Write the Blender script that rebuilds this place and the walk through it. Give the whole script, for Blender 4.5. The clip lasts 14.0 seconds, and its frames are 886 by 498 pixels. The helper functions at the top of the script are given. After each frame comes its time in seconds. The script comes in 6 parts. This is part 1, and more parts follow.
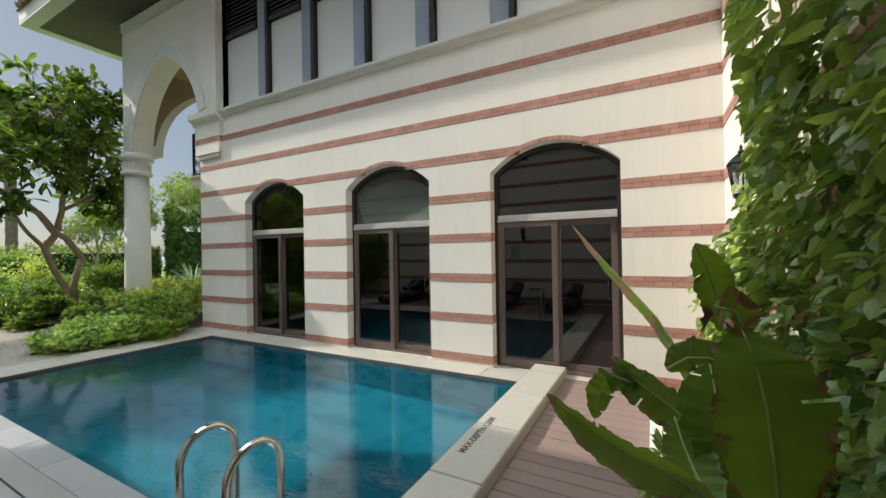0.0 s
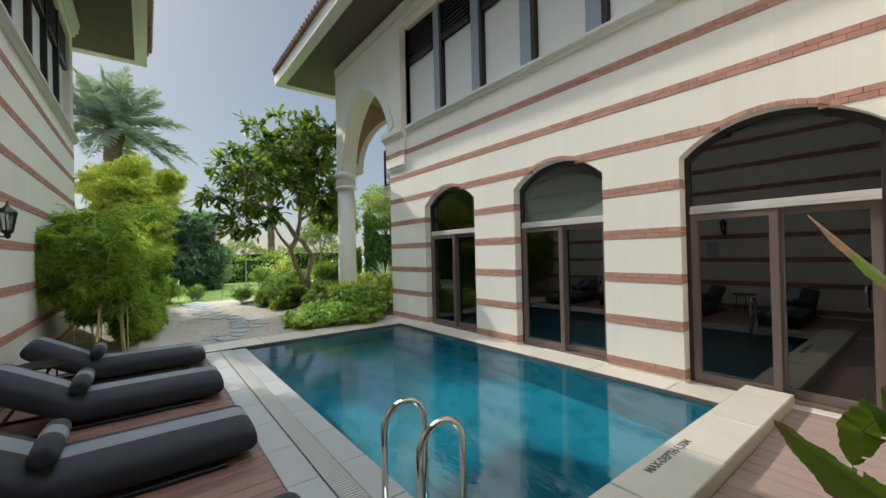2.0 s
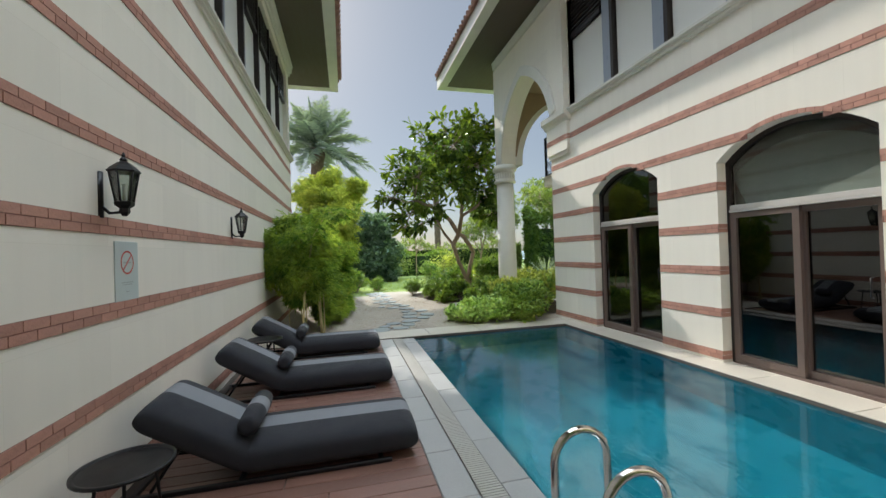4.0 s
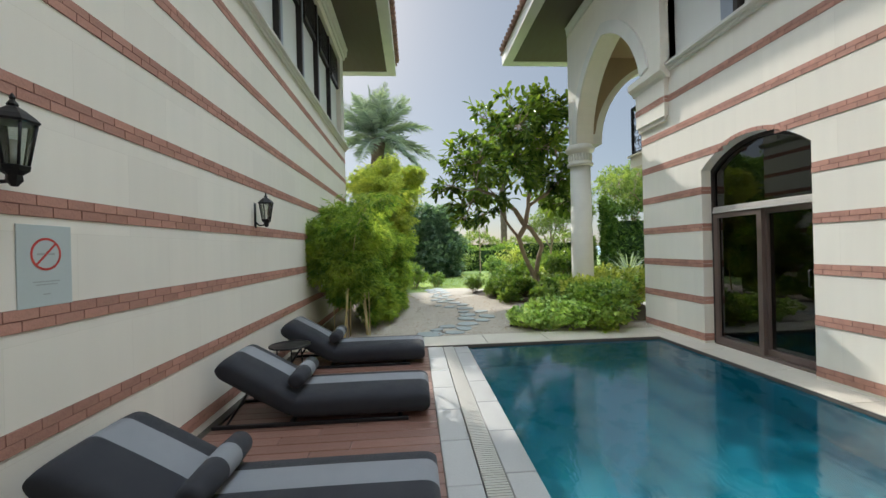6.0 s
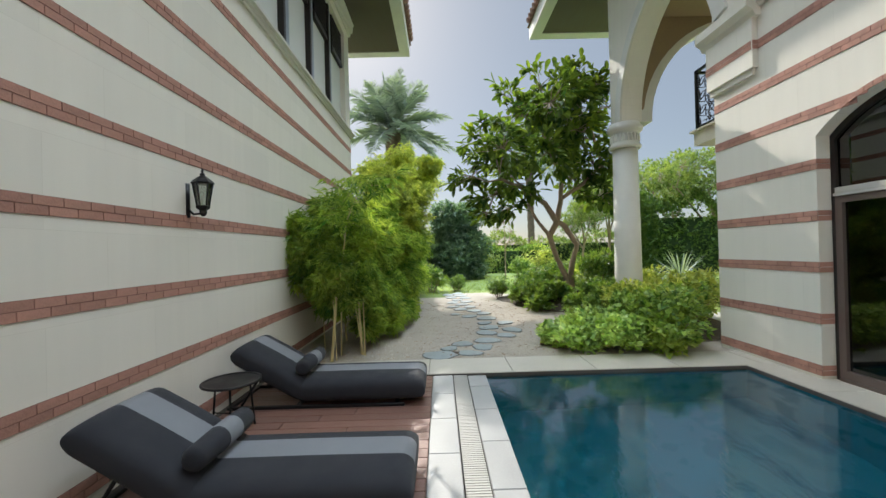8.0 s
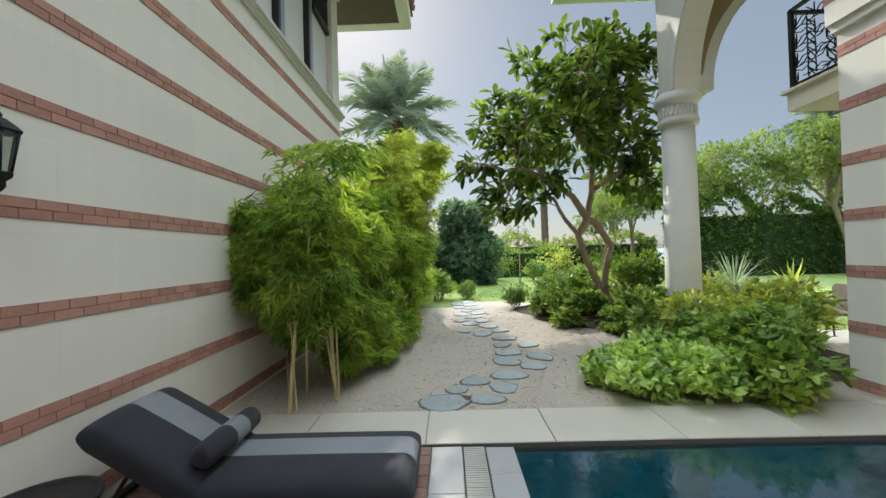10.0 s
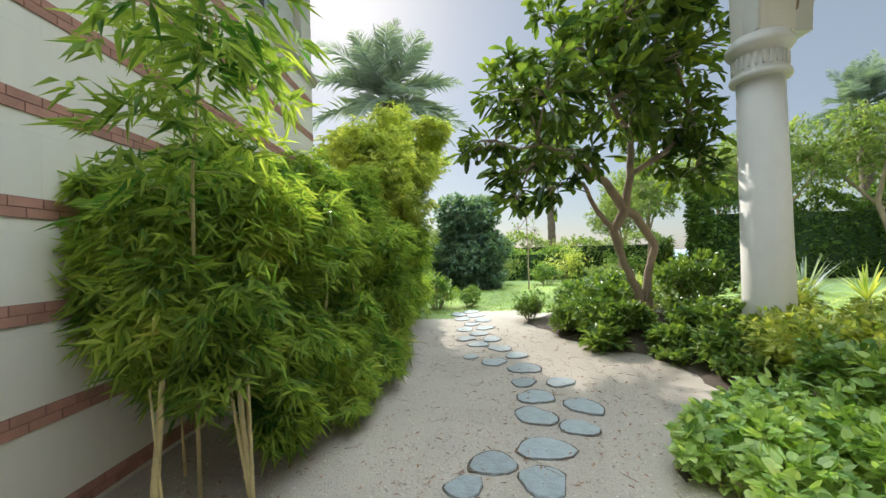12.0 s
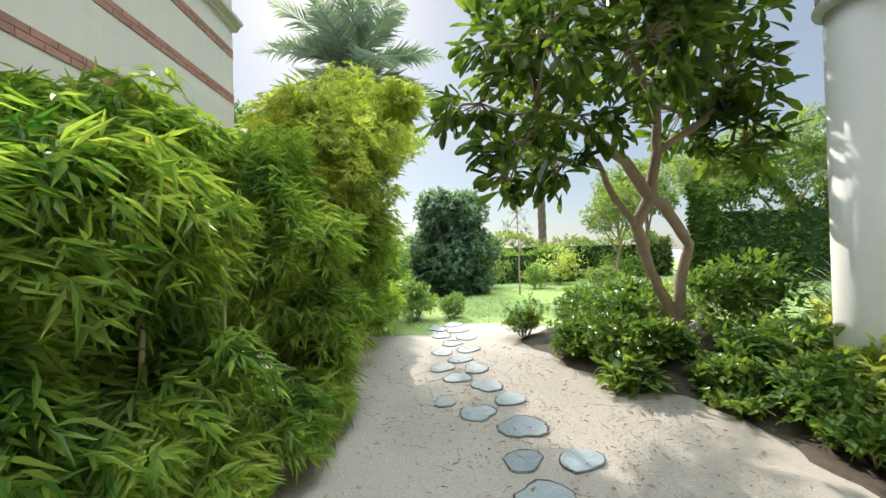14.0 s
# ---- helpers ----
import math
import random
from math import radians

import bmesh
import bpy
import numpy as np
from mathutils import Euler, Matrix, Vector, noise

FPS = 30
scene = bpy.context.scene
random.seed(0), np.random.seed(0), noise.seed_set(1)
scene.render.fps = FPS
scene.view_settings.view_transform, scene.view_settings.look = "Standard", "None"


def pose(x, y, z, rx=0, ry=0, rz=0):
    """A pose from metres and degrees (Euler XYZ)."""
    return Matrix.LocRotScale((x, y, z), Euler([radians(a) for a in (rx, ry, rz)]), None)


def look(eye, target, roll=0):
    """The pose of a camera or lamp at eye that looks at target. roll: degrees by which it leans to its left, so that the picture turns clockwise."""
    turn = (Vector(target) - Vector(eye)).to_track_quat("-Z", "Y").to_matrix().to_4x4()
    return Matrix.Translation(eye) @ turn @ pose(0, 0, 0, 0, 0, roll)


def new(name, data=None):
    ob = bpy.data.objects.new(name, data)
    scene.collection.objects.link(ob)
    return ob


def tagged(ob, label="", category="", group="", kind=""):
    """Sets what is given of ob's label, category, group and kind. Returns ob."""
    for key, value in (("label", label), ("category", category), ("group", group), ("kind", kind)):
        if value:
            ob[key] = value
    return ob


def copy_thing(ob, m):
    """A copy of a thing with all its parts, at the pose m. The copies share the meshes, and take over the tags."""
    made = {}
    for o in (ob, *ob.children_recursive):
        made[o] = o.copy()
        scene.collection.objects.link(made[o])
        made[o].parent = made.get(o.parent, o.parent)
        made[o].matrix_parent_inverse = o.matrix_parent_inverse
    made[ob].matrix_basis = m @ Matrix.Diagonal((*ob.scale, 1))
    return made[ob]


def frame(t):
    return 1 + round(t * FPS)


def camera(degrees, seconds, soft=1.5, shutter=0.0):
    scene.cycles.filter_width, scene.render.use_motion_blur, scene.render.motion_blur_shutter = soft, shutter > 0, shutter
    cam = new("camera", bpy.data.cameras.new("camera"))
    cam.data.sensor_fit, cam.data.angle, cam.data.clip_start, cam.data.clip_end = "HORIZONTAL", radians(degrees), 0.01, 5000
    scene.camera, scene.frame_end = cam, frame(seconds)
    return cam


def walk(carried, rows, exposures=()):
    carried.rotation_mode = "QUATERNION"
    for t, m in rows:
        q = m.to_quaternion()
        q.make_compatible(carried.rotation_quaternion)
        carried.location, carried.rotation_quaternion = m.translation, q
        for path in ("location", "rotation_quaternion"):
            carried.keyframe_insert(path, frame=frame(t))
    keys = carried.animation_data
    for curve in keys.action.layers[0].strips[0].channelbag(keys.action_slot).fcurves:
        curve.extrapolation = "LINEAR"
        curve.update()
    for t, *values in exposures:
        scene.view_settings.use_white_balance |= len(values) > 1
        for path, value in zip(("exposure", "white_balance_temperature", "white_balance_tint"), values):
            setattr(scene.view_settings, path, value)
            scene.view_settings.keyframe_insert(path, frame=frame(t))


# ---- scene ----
cam = camera(97.7, 14.0)
PATH = [
    (0, (0.346, 0.369, 1.577), (-0.605, 2.128, 1.585), -0.96),
    (0.5, (0.336, 0.367, 1.571), (-0.812, 2.005, 1.581), -1.1),
    (1, (0.338, 0.357, 1.574), (-0.971, 1.869, 1.586), -1.3),
    (1.5, (0.335, 0.346, 1.57), (-1.136, 1.702, 1.586), -1.38),
    (2, (0.323, 0.322, 1.571), (-1.264, 1.54, 1.589), -1.37),
    (2.5, (0.292, 0.327, 1.553), (-1.398, 1.396, 1.575), -1.4),
    (3, (0.237, 0.409, 1.547), (-1.551, 1.302, 1.565), -1.68),
    (3.5, (0.1, 0.43, 1.546), (-1.77, 1.138, 1.559), -1.8),
    (4, (-0.08, 0.497, 1.546), (-2.018, 0.988, 1.564), -1.8),
    (6.5, (-1.5, 1.01, 1.498), (-3.498, 1.12, 1.5), -1.6),
    (7, (-1.843, 1.115, 1.478), (-3.841, 1.179, 1.486), -1.75),
    (7.5, (-2.218, 1.139, 1.49), (-4.218, 1.187, 1.493), -1.55),
    (8, (-2.597, 1.187, 1.48), (-4.596, 1.202, 1.489), -1.52),
    (10.5, (-4.652, 1.24, 1.486), (-6.652, 1.205, 1.511), -1.65),
    (11, (-5.096, 1.228, 1.474), (-7.095, 1.188, 1.501), -1.64),
    (11.5, (-5.585, 1.216, 1.478), (-7.584, 1.177, 1.504), -1.59),
    (12, (-5.979, 1.237, 1.479), (-7.978, 1.203, 1.508), -1.59),
    (12.5, (-6.404, 1.295, 1.492), (-8.404, 1.273, 1.523), -1.67),
    (13, (-6.819, 1.323, 1.483), (-8.819, 1.315, 1.515), -1.65),
    (13.5, (-7.231, 1.388, 1.476), (-9.231, 1.397, 1.51), -1.73),
    (14, (-7.639, 1.474, 1.49), (-9.639, 1.499, 1.521), -1.74),
]
walk(cam, [(t, look(eye, target, roll)) for t, eye, target, roll in PATH], ((0.0, 1.07), (1.0, 1.05), (3.0, 1.13), (7.0, 1.26), (10.5, 1.26), (12.5, 1.50), (14.0, 1.60)))

# ---- world and sun ----
SUN = Vector((-2.5, -0.68, 1.85)).normalized()
world = bpy.data.worlds.new("sky")
scene.world = world
world.use_nodes = True
wt = world.node_tree
sky = wt.nodes.new("ShaderNodeTexSky")
sky.sky_type = "NISHITA"
sky.sun_disc = False
sky.sun_elevation = math.asin(SUN.z)
sky.sun_rotation = math.atan2(SUN.x, SUN.y)
sky.air_density, sky.dust_density, sky.ozone_density = 1.0, 0.8, 1.3
wt.links.new(sky.outputs["Color"], wt.nodes["Background"].inputs["Color"])
wt.nodes["Background"].inputs["Strength"].default_value = 0.019
haze = wt.nodes.new("ShaderNodeBackground")
up = wt.nodes.new("ShaderNodeTexCoord")
split = wt.nodes.new("ShaderNodeSeparateXYZ")
rise = wt.nodes.new("ShaderNodeMapRange")
wt.links.new(up.outputs["Generated"], split.inputs[0])
wt.links.new(split.outputs["Z"], rise.inputs["Value"])
rise.inputs["From Min"].default_value, rise.inputs["From Max"].default_value = 0.60, 0.92
rise.inputs["To Min"].default_value, rise.inputs["To Max"].default_value = 0.12, 2.35
haze.inputs["Color"].default_value = (0.80, 0.91, 1.0, 1)
wt.links.new(rise.outputs["Result"], haze.inputs["Strength"])
both = wt.nodes.new("ShaderNodeAddShader")
wt.links.new(wt.nodes["Background"].outputs[0], both.inputs[0])
wt.links.new(haze.outputs[0], both.inputs[1])
wt.links.new(both.outputs[0], wt.nodes["World Output"].inputs["Surface"])
sun = new("sun", bpy.data.lights.new("sun", "SUN"))
sun.data.energy, sun.data.angle, sun.data.color = 1.95, radians(0.6), (1.0, 0.95, 0.87)
sun.matrix_world = look(SUN * 60, (0, 0, 0))


# ---- materials ----
def nodes_of(name):
    m = bpy.data.materials.new(name)
    m.use_nodes = True
    return m, m.node_tree.nodes, m.node_tree.links, m.node_tree.nodes["Principled BSDF"]


def surface(name, base, rough=0.6, vary=0.12, scale=6.0, fine=80.0, bump=0.15, metal=0.0, island=0.0, thing=0.0, stain=0.0, stretch=(1, 1, 1), sheen=0.0):
    """A plain surface with broad and fine variation of tone, stains and fine relief."""
    m, n, l, b = nodes_of(name)
    co = n.new("ShaderNodeTexCoord")
    mp = n.new("ShaderNodeMapping")
    mp.inputs["Scale"].default_value = stretch
    l.new(co.outputs["Object"], mp.inputs["Vector"])
    big = n.new("ShaderNodeTexNoise")
    big.inputs["Scale"].default_value, big.inputs["Detail"].default_value = scale, 5
    small = n.new("ShaderNodeTexNoise")
    small.inputs["Scale"].default_value, small.inputs["Detail"].default_value = fine, 4
    for t in (big, small):
        l.new(mp.outputs["Vector"], t.inputs["Vector"])
    add = n.new("ShaderNodeMath")
    add.operation = "MULTIPLY_ADD"
    l.new(big.outputs["Fac"], add.inputs[0])
    add.inputs[1].default_value = 1.3
    half = n.new("ShaderNodeMath")
    half.operation = "MULTIPLY"
    l.new(small.outputs["Fac"], half.inputs[0])
    half.inputs[1].default_value = 0.7
    l.new(half.outputs[0], add.inputs[2])
    last = add.outputs[0]
    for what, amount in (("island", island), ("thing", thing)):
        if amount:
            if what == "island":
                r = n.new("ShaderNodeNewGeometry").outputs["Random Per Island"]
            else:
                r = n.new("ShaderNodeObjectInfo").outputs["Random"]
            more = n.new("ShaderNodeMath")
            more.operation = "MULTIPLY_ADD"
            l.new(r, more.inputs[0])
            more.inputs[1].default_value = amount
            l.new(last, more.inputs[2])
            off = n.new("ShaderNodeMath")
            off.operation = "SUBTRACT"
            l.new(more.outputs[0], off.inputs[0])
            off.inputs[1].default_value = amount / 2
            last = off.outputs[0]
    ramp = n.new("ShaderNodeMapRange")
    ramp.inputs["From Min"].default_value, ramp.inputs["From Max"].default_value = 0.5, 1.5
    ramp.inputs["To Min"].default_value, ramp.inputs["To Max"].default_value = 1 - vary * 1.6, 1 + vary * 1.6
    ramp.clamp = False
    l.new(last, ramp.inputs["Value"])
    mul = n.new("ShaderNodeVectorMath")
    mul.operation = "SCALE"
    mul.inputs[0].default_value = base
    l.new(ramp.outputs["Result"], mul.inputs["Scale"])
    colour = mul.outputs["Vector"]
    if stain:
        st = n.new("ShaderNodeTexNoise")
        st.inputs["Scale"].default_value, st.inputs["Detail"].default_value, st.inputs["Roughness"].default_value = scale * 0.5, 8, 0.7
        l.new(mp.outputs["Vector"], st.inputs["Vector"])
        mr = n.new("ShaderNodeMapRange")
        mr.inputs["From Min"].default_value, mr.inputs["From Max"].default_value = 0.52, 0.72
        mr.inputs["To Max"].default_value = stain
        l.new(st.outputs["Fac"], mr.inputs["Value"])
        mix = n.new("ShaderNodeMix")
        mix.data_type = "RGBA"
        l.new(mr.outputs["Result"], mix.inputs["Factor"])
        l.new(colour, mix.inputs["A"])
        mix.inputs["B"].default_value = (base[0] * 0.45, base[1] * 0.42, base[2] * 0.38, 1)
        colour = mix.outputs["Result"]
    l.new(colour, b.inputs["Base Color"])
    b.inputs["Metallic"].default_value = metal
    rr = n.new("ShaderNodeMapRange")
    rr.inputs["From Min"].default_value, rr.inputs["From Max"].default_value = 0.3, 0.7
    rr.inputs["To Min"].default_value, rr.inputs["To Max"].default_value = max(0.03, rough - 0.1), min(1, rough + 0.1)
    l.new(big.outputs["Fac"], rr.inputs["Value"])
    l.new(rr.outputs["Result"], b.inputs["Roughness"])
    if sheen:
        b.inputs["Sheen Weight"].default_value = sheen
    if bump:
        bp = n.new("ShaderNodeBump")
        bp.inputs["Strength"].default_value, bp.inputs["Distance"].default_value = bump, 0.01
        l.new(small.outputs["Fac"], bp.inputs["Height"])
        l.new(bp.outputs["Normal"], b.inputs["Normal"])
    return m


def stucco(name, base):
    """Cream render in big sheets: faint panel tone, hair cracks of joints, fine grain, faint rain streaks."""
    m, n, l, b = nodes_of(name)
    co = n.new("ShaderNodeTexCoord")
    sep = n.new("ShaderNodeSeparateXYZ")
    l.new(co.outputs["Object"], sep.inputs[0])
    along = n.new("ShaderNodeMath")
    l.new(sep.outputs["X"], along.inputs[0])
    l.new(sep.outputs["Y"], along.inputs[1])
    flat = n.new("ShaderNodeCombineXYZ")
    l.new(along.outputs[0], flat.inputs["X"])
    l.new(sep.outputs["Z"], flat.inputs["Y"])
    br = n.new("ShaderNodeTexBrick")
    br.inputs["Scale"].default_value = 1.0
    br.inputs["Brick Width"].default_value, br.inputs["Row Height"].default_value = 0.83, 0.5525
    br.inputs["Mortar Size"].default_value, br.inputs["Mortar Smooth"].default_value = 0.0014, 0.5
    br.inputs["Color1"].default_value, br.inputs["Color2"].default_value, br.inputs["Mortar"].default_value = (0.97, 0.97, 0.97, 1), (1.02, 1.02, 1.02, 1), (0.88, 0.87, 0.85, 1)
    l.new(flat.outputs[0], br.inputs["Vector"])
    big = n.new("ShaderNodeTexNoise")
    big.inputs["Scale"].default_value, big.inputs["Detail"].default_value = 0.9, 6
    l.new(co.outputs["Object"], big.inputs["Vector"])
    st = n.new("ShaderNodeMapping")
    st.inputs["Scale"].default_value = (9, 9, 0.7)
    l.new(co.outputs["Object"], st.inputs["Vector"])
    streak = n.new("ShaderNodeTexNoise")
    streak.inputs["Scale"].default_value, streak.inputs["Detail"].default_value = 1.0, 4
    l.new(st.outputs[0], streak.inputs["Vector"])
    a = n.new("ShaderNodeMath")
    l.new(big.outputs["Fac"], a.inputs[0])
    l.new(streak.outputs["Fac"], a.inputs[1])
    mr = n.new("ShaderNodeMapRange")
    mr.inputs["From Min"].default_value, mr.inputs["From Max"].default_value = 0.6, 1.4
    mr.inputs["To Min"].default_value, mr.inputs["To Max"].default_value = 0.965, 1.03
    l.new(a.outputs[0], mr.inputs["Value"])
    vm = n.new("ShaderNodeVectorMath")
    vm.operation = "SCALE"
    l.new(br.outputs["Color"], vm.inputs[0])
    l.new(mr.outputs["Result"], vm.inputs["Scale"])
    v2 = n.new("ShaderNodeVectorMath")
    v2.operation = "MULTIPLY"
    l.new(vm.outputs[0], v2.inputs[0])
    v2.inputs[1].default_value = base
    l.new(v2.outputs[0], b.inputs["Base Color"])
    b.inputs["Roughness"].default_value = 0.85
    fine = n.new("ShaderNodeTexNoise")
    fine.inputs["Scale"].default_value, fine.inputs["Detail"].default_value = 140, 3
    l.new(co.outputs["Object"], fine.inputs["Vector"])
    bp = n.new("ShaderNodeBump")
    bp.inputs["Strength"].default_value, bp.inputs["Distance"].default_value = 0.18, 0.004
    l.new(fine.outputs["Fac"], bp.inputs["Height"])
    l.new(bp.outputs["Normal"], b.inputs["Normal"])
    return m


def leafy(name, dark, light, rough=0.45, through_light=0.4, tip=None):
    """Foliage: tone by leaf and by clump, light passing through."""
    m, n, l, b = nodes_of(name)
    r = n.new("ShaderNodeNewGeometry").outputs["Random Per Island"]
    co = n.new("ShaderNodeTexCoord")
    cl = n.new("ShaderNodeTexNoise")
    cl.inputs["Scale"].default_value, cl.inputs["Detail"].default_value = 2.2, 3
    l.new(co.outputs["Object"], cl.inputs["Vector"])
    a = n.new("ShaderNodeMath")
    a.operation = "MULTIPLY_ADD"
    l.new(cl.outputs["Fac"], a.inputs[0])
    a.inputs[1].default_value = 1.4
    a.inputs[2].default_value = -0.45
    a2 = n.new("ShaderNodeMath")
    a2.operation = "MULTIPLY_ADD"
    l.new(r, a2.inputs[0])
    a2.inputs[1].default_value = 0.5
    l.new(a.outputs[0], a2.inputs[2])
    ramp = n.new("ShaderNodeValToRGB")
    ramp.color_ramp.elements[0].position, ramp.color_ramp.elements[0].color = 0.15, (*dark, 1)
    ramp.color_ramp.elements[1].position, ramp.color_ramp.elements[1].color = 0.85, (*light, 1)
    if tip:
        e = ramp.color_ramp.elements.new(0.97)
        e.color = (*tip, 1)
    l.new(a2.outputs[0], ramp.inputs["Fac"])
    l.new(ramp.outputs["Color"], b.inputs["Base Color"])
    b.inputs["Roughness"].default_value = rough
    b.inputs["Specular IOR Level"].default_value = 0.4
    tr = n.new("ShaderNodeBsdfTranslucent")
    warm = n.new("ShaderNodeVectorMath")
    warm.operation = "MULTIPLY"
    l.new(ramp.outputs["Color"], warm.inputs[0])
    warm.inputs[1].default_value = (2.0, 1.9, 0.7)
    l.new(warm.outputs[0], tr.inputs["Color"])
    mix = n.new("ShaderNodeMixShader")
    mix.inputs["Fac"].default_value = through_light
    l.new(b.outputs[0], mix.inputs[1])
    l.new(tr.outputs[0], mix.inputs[2])
    l.new(mix.outputs[0], n["Material Output"].inputs["Surface"])
    return m


def glassy(name, tint, rough=0.02, ior=1.5, wave=0.0, wave_scale=6.0, gloss_min=0.0, bends=False):
    """Clear sheet: tinted see-through with Fresnel mirror."""
    m, n, l, b = nodes_of(name)
    n.remove(b)
    tr = n.new("ShaderNodeBsdfRefraction" if bends else "ShaderNodeBsdfTransparent")
    if bends:
        tr.inputs["IOR"].default_value, tr.inputs["Roughness"].default_value = ior, 0.07
    tr.inputs["Color"].default_value = (*tint, 1)
    gl = n.new("ShaderNodeBsdfGlossy")
    gl.inputs["Roughness"].default_value = rough
    fr = n.new("ShaderNodeFresnel")
    fr.inputs["IOR"].default_value = ior
    f = fr.outputs[0]
    if gloss_min:
        mx = n.new("ShaderNodeMath")
        mx.operation = "MAXIMUM"
        l.new(f, mx.inputs[0])
        mx.inputs[1].default_value = gloss_min
        f = mx.outputs[0]
    mix = n.new("ShaderNodeMixShader")
    l.new(f, mix.inputs["Fac"])
    l.new(tr.outputs[0], mix.inputs[1])
    l.new(gl.outputs[0], mix.inputs[2])
    l.new(mix.outputs[0], n["Material Output"].inputs["Surface"])
    if wave:
        co = n.new("ShaderNodeTexCoord")
        w1 = n.new("ShaderNodeTexNoise")
        w1.inputs["Scale"].default_value, w1.inputs["Detail"].default_value, w1.inputs["Distortion"].default_value = wave_scale, 3, 0.8
        mp = n.new("ShaderNodeMapping")
        mp.inputs["Scale"].default_value, mp.inputs["Rotation"].default_value = (0.8, 1.9, 1), (0, 0, 0.35)
        l.new(co.outputs["Object"], mp.inputs["Vector"])
        l.new(mp.outputs[0], w1.inputs["Vector"])
        bp = n.new("ShaderNodeBump")
        bp.inputs["Strength"].default_value, bp.inputs["Distance"].default_value = 1.0, wave
        l.new(w1.outputs["Fac"], bp.inputs["Height"])
        l.new(bp.outputs["Normal"], gl.inputs["Normal"])
        l.new(bp.outputs["Normal"], fr.inputs["Normal"])
        if bends:
            l.new(bp.outputs["Normal"], tr.inputs["Normal"])
    return m


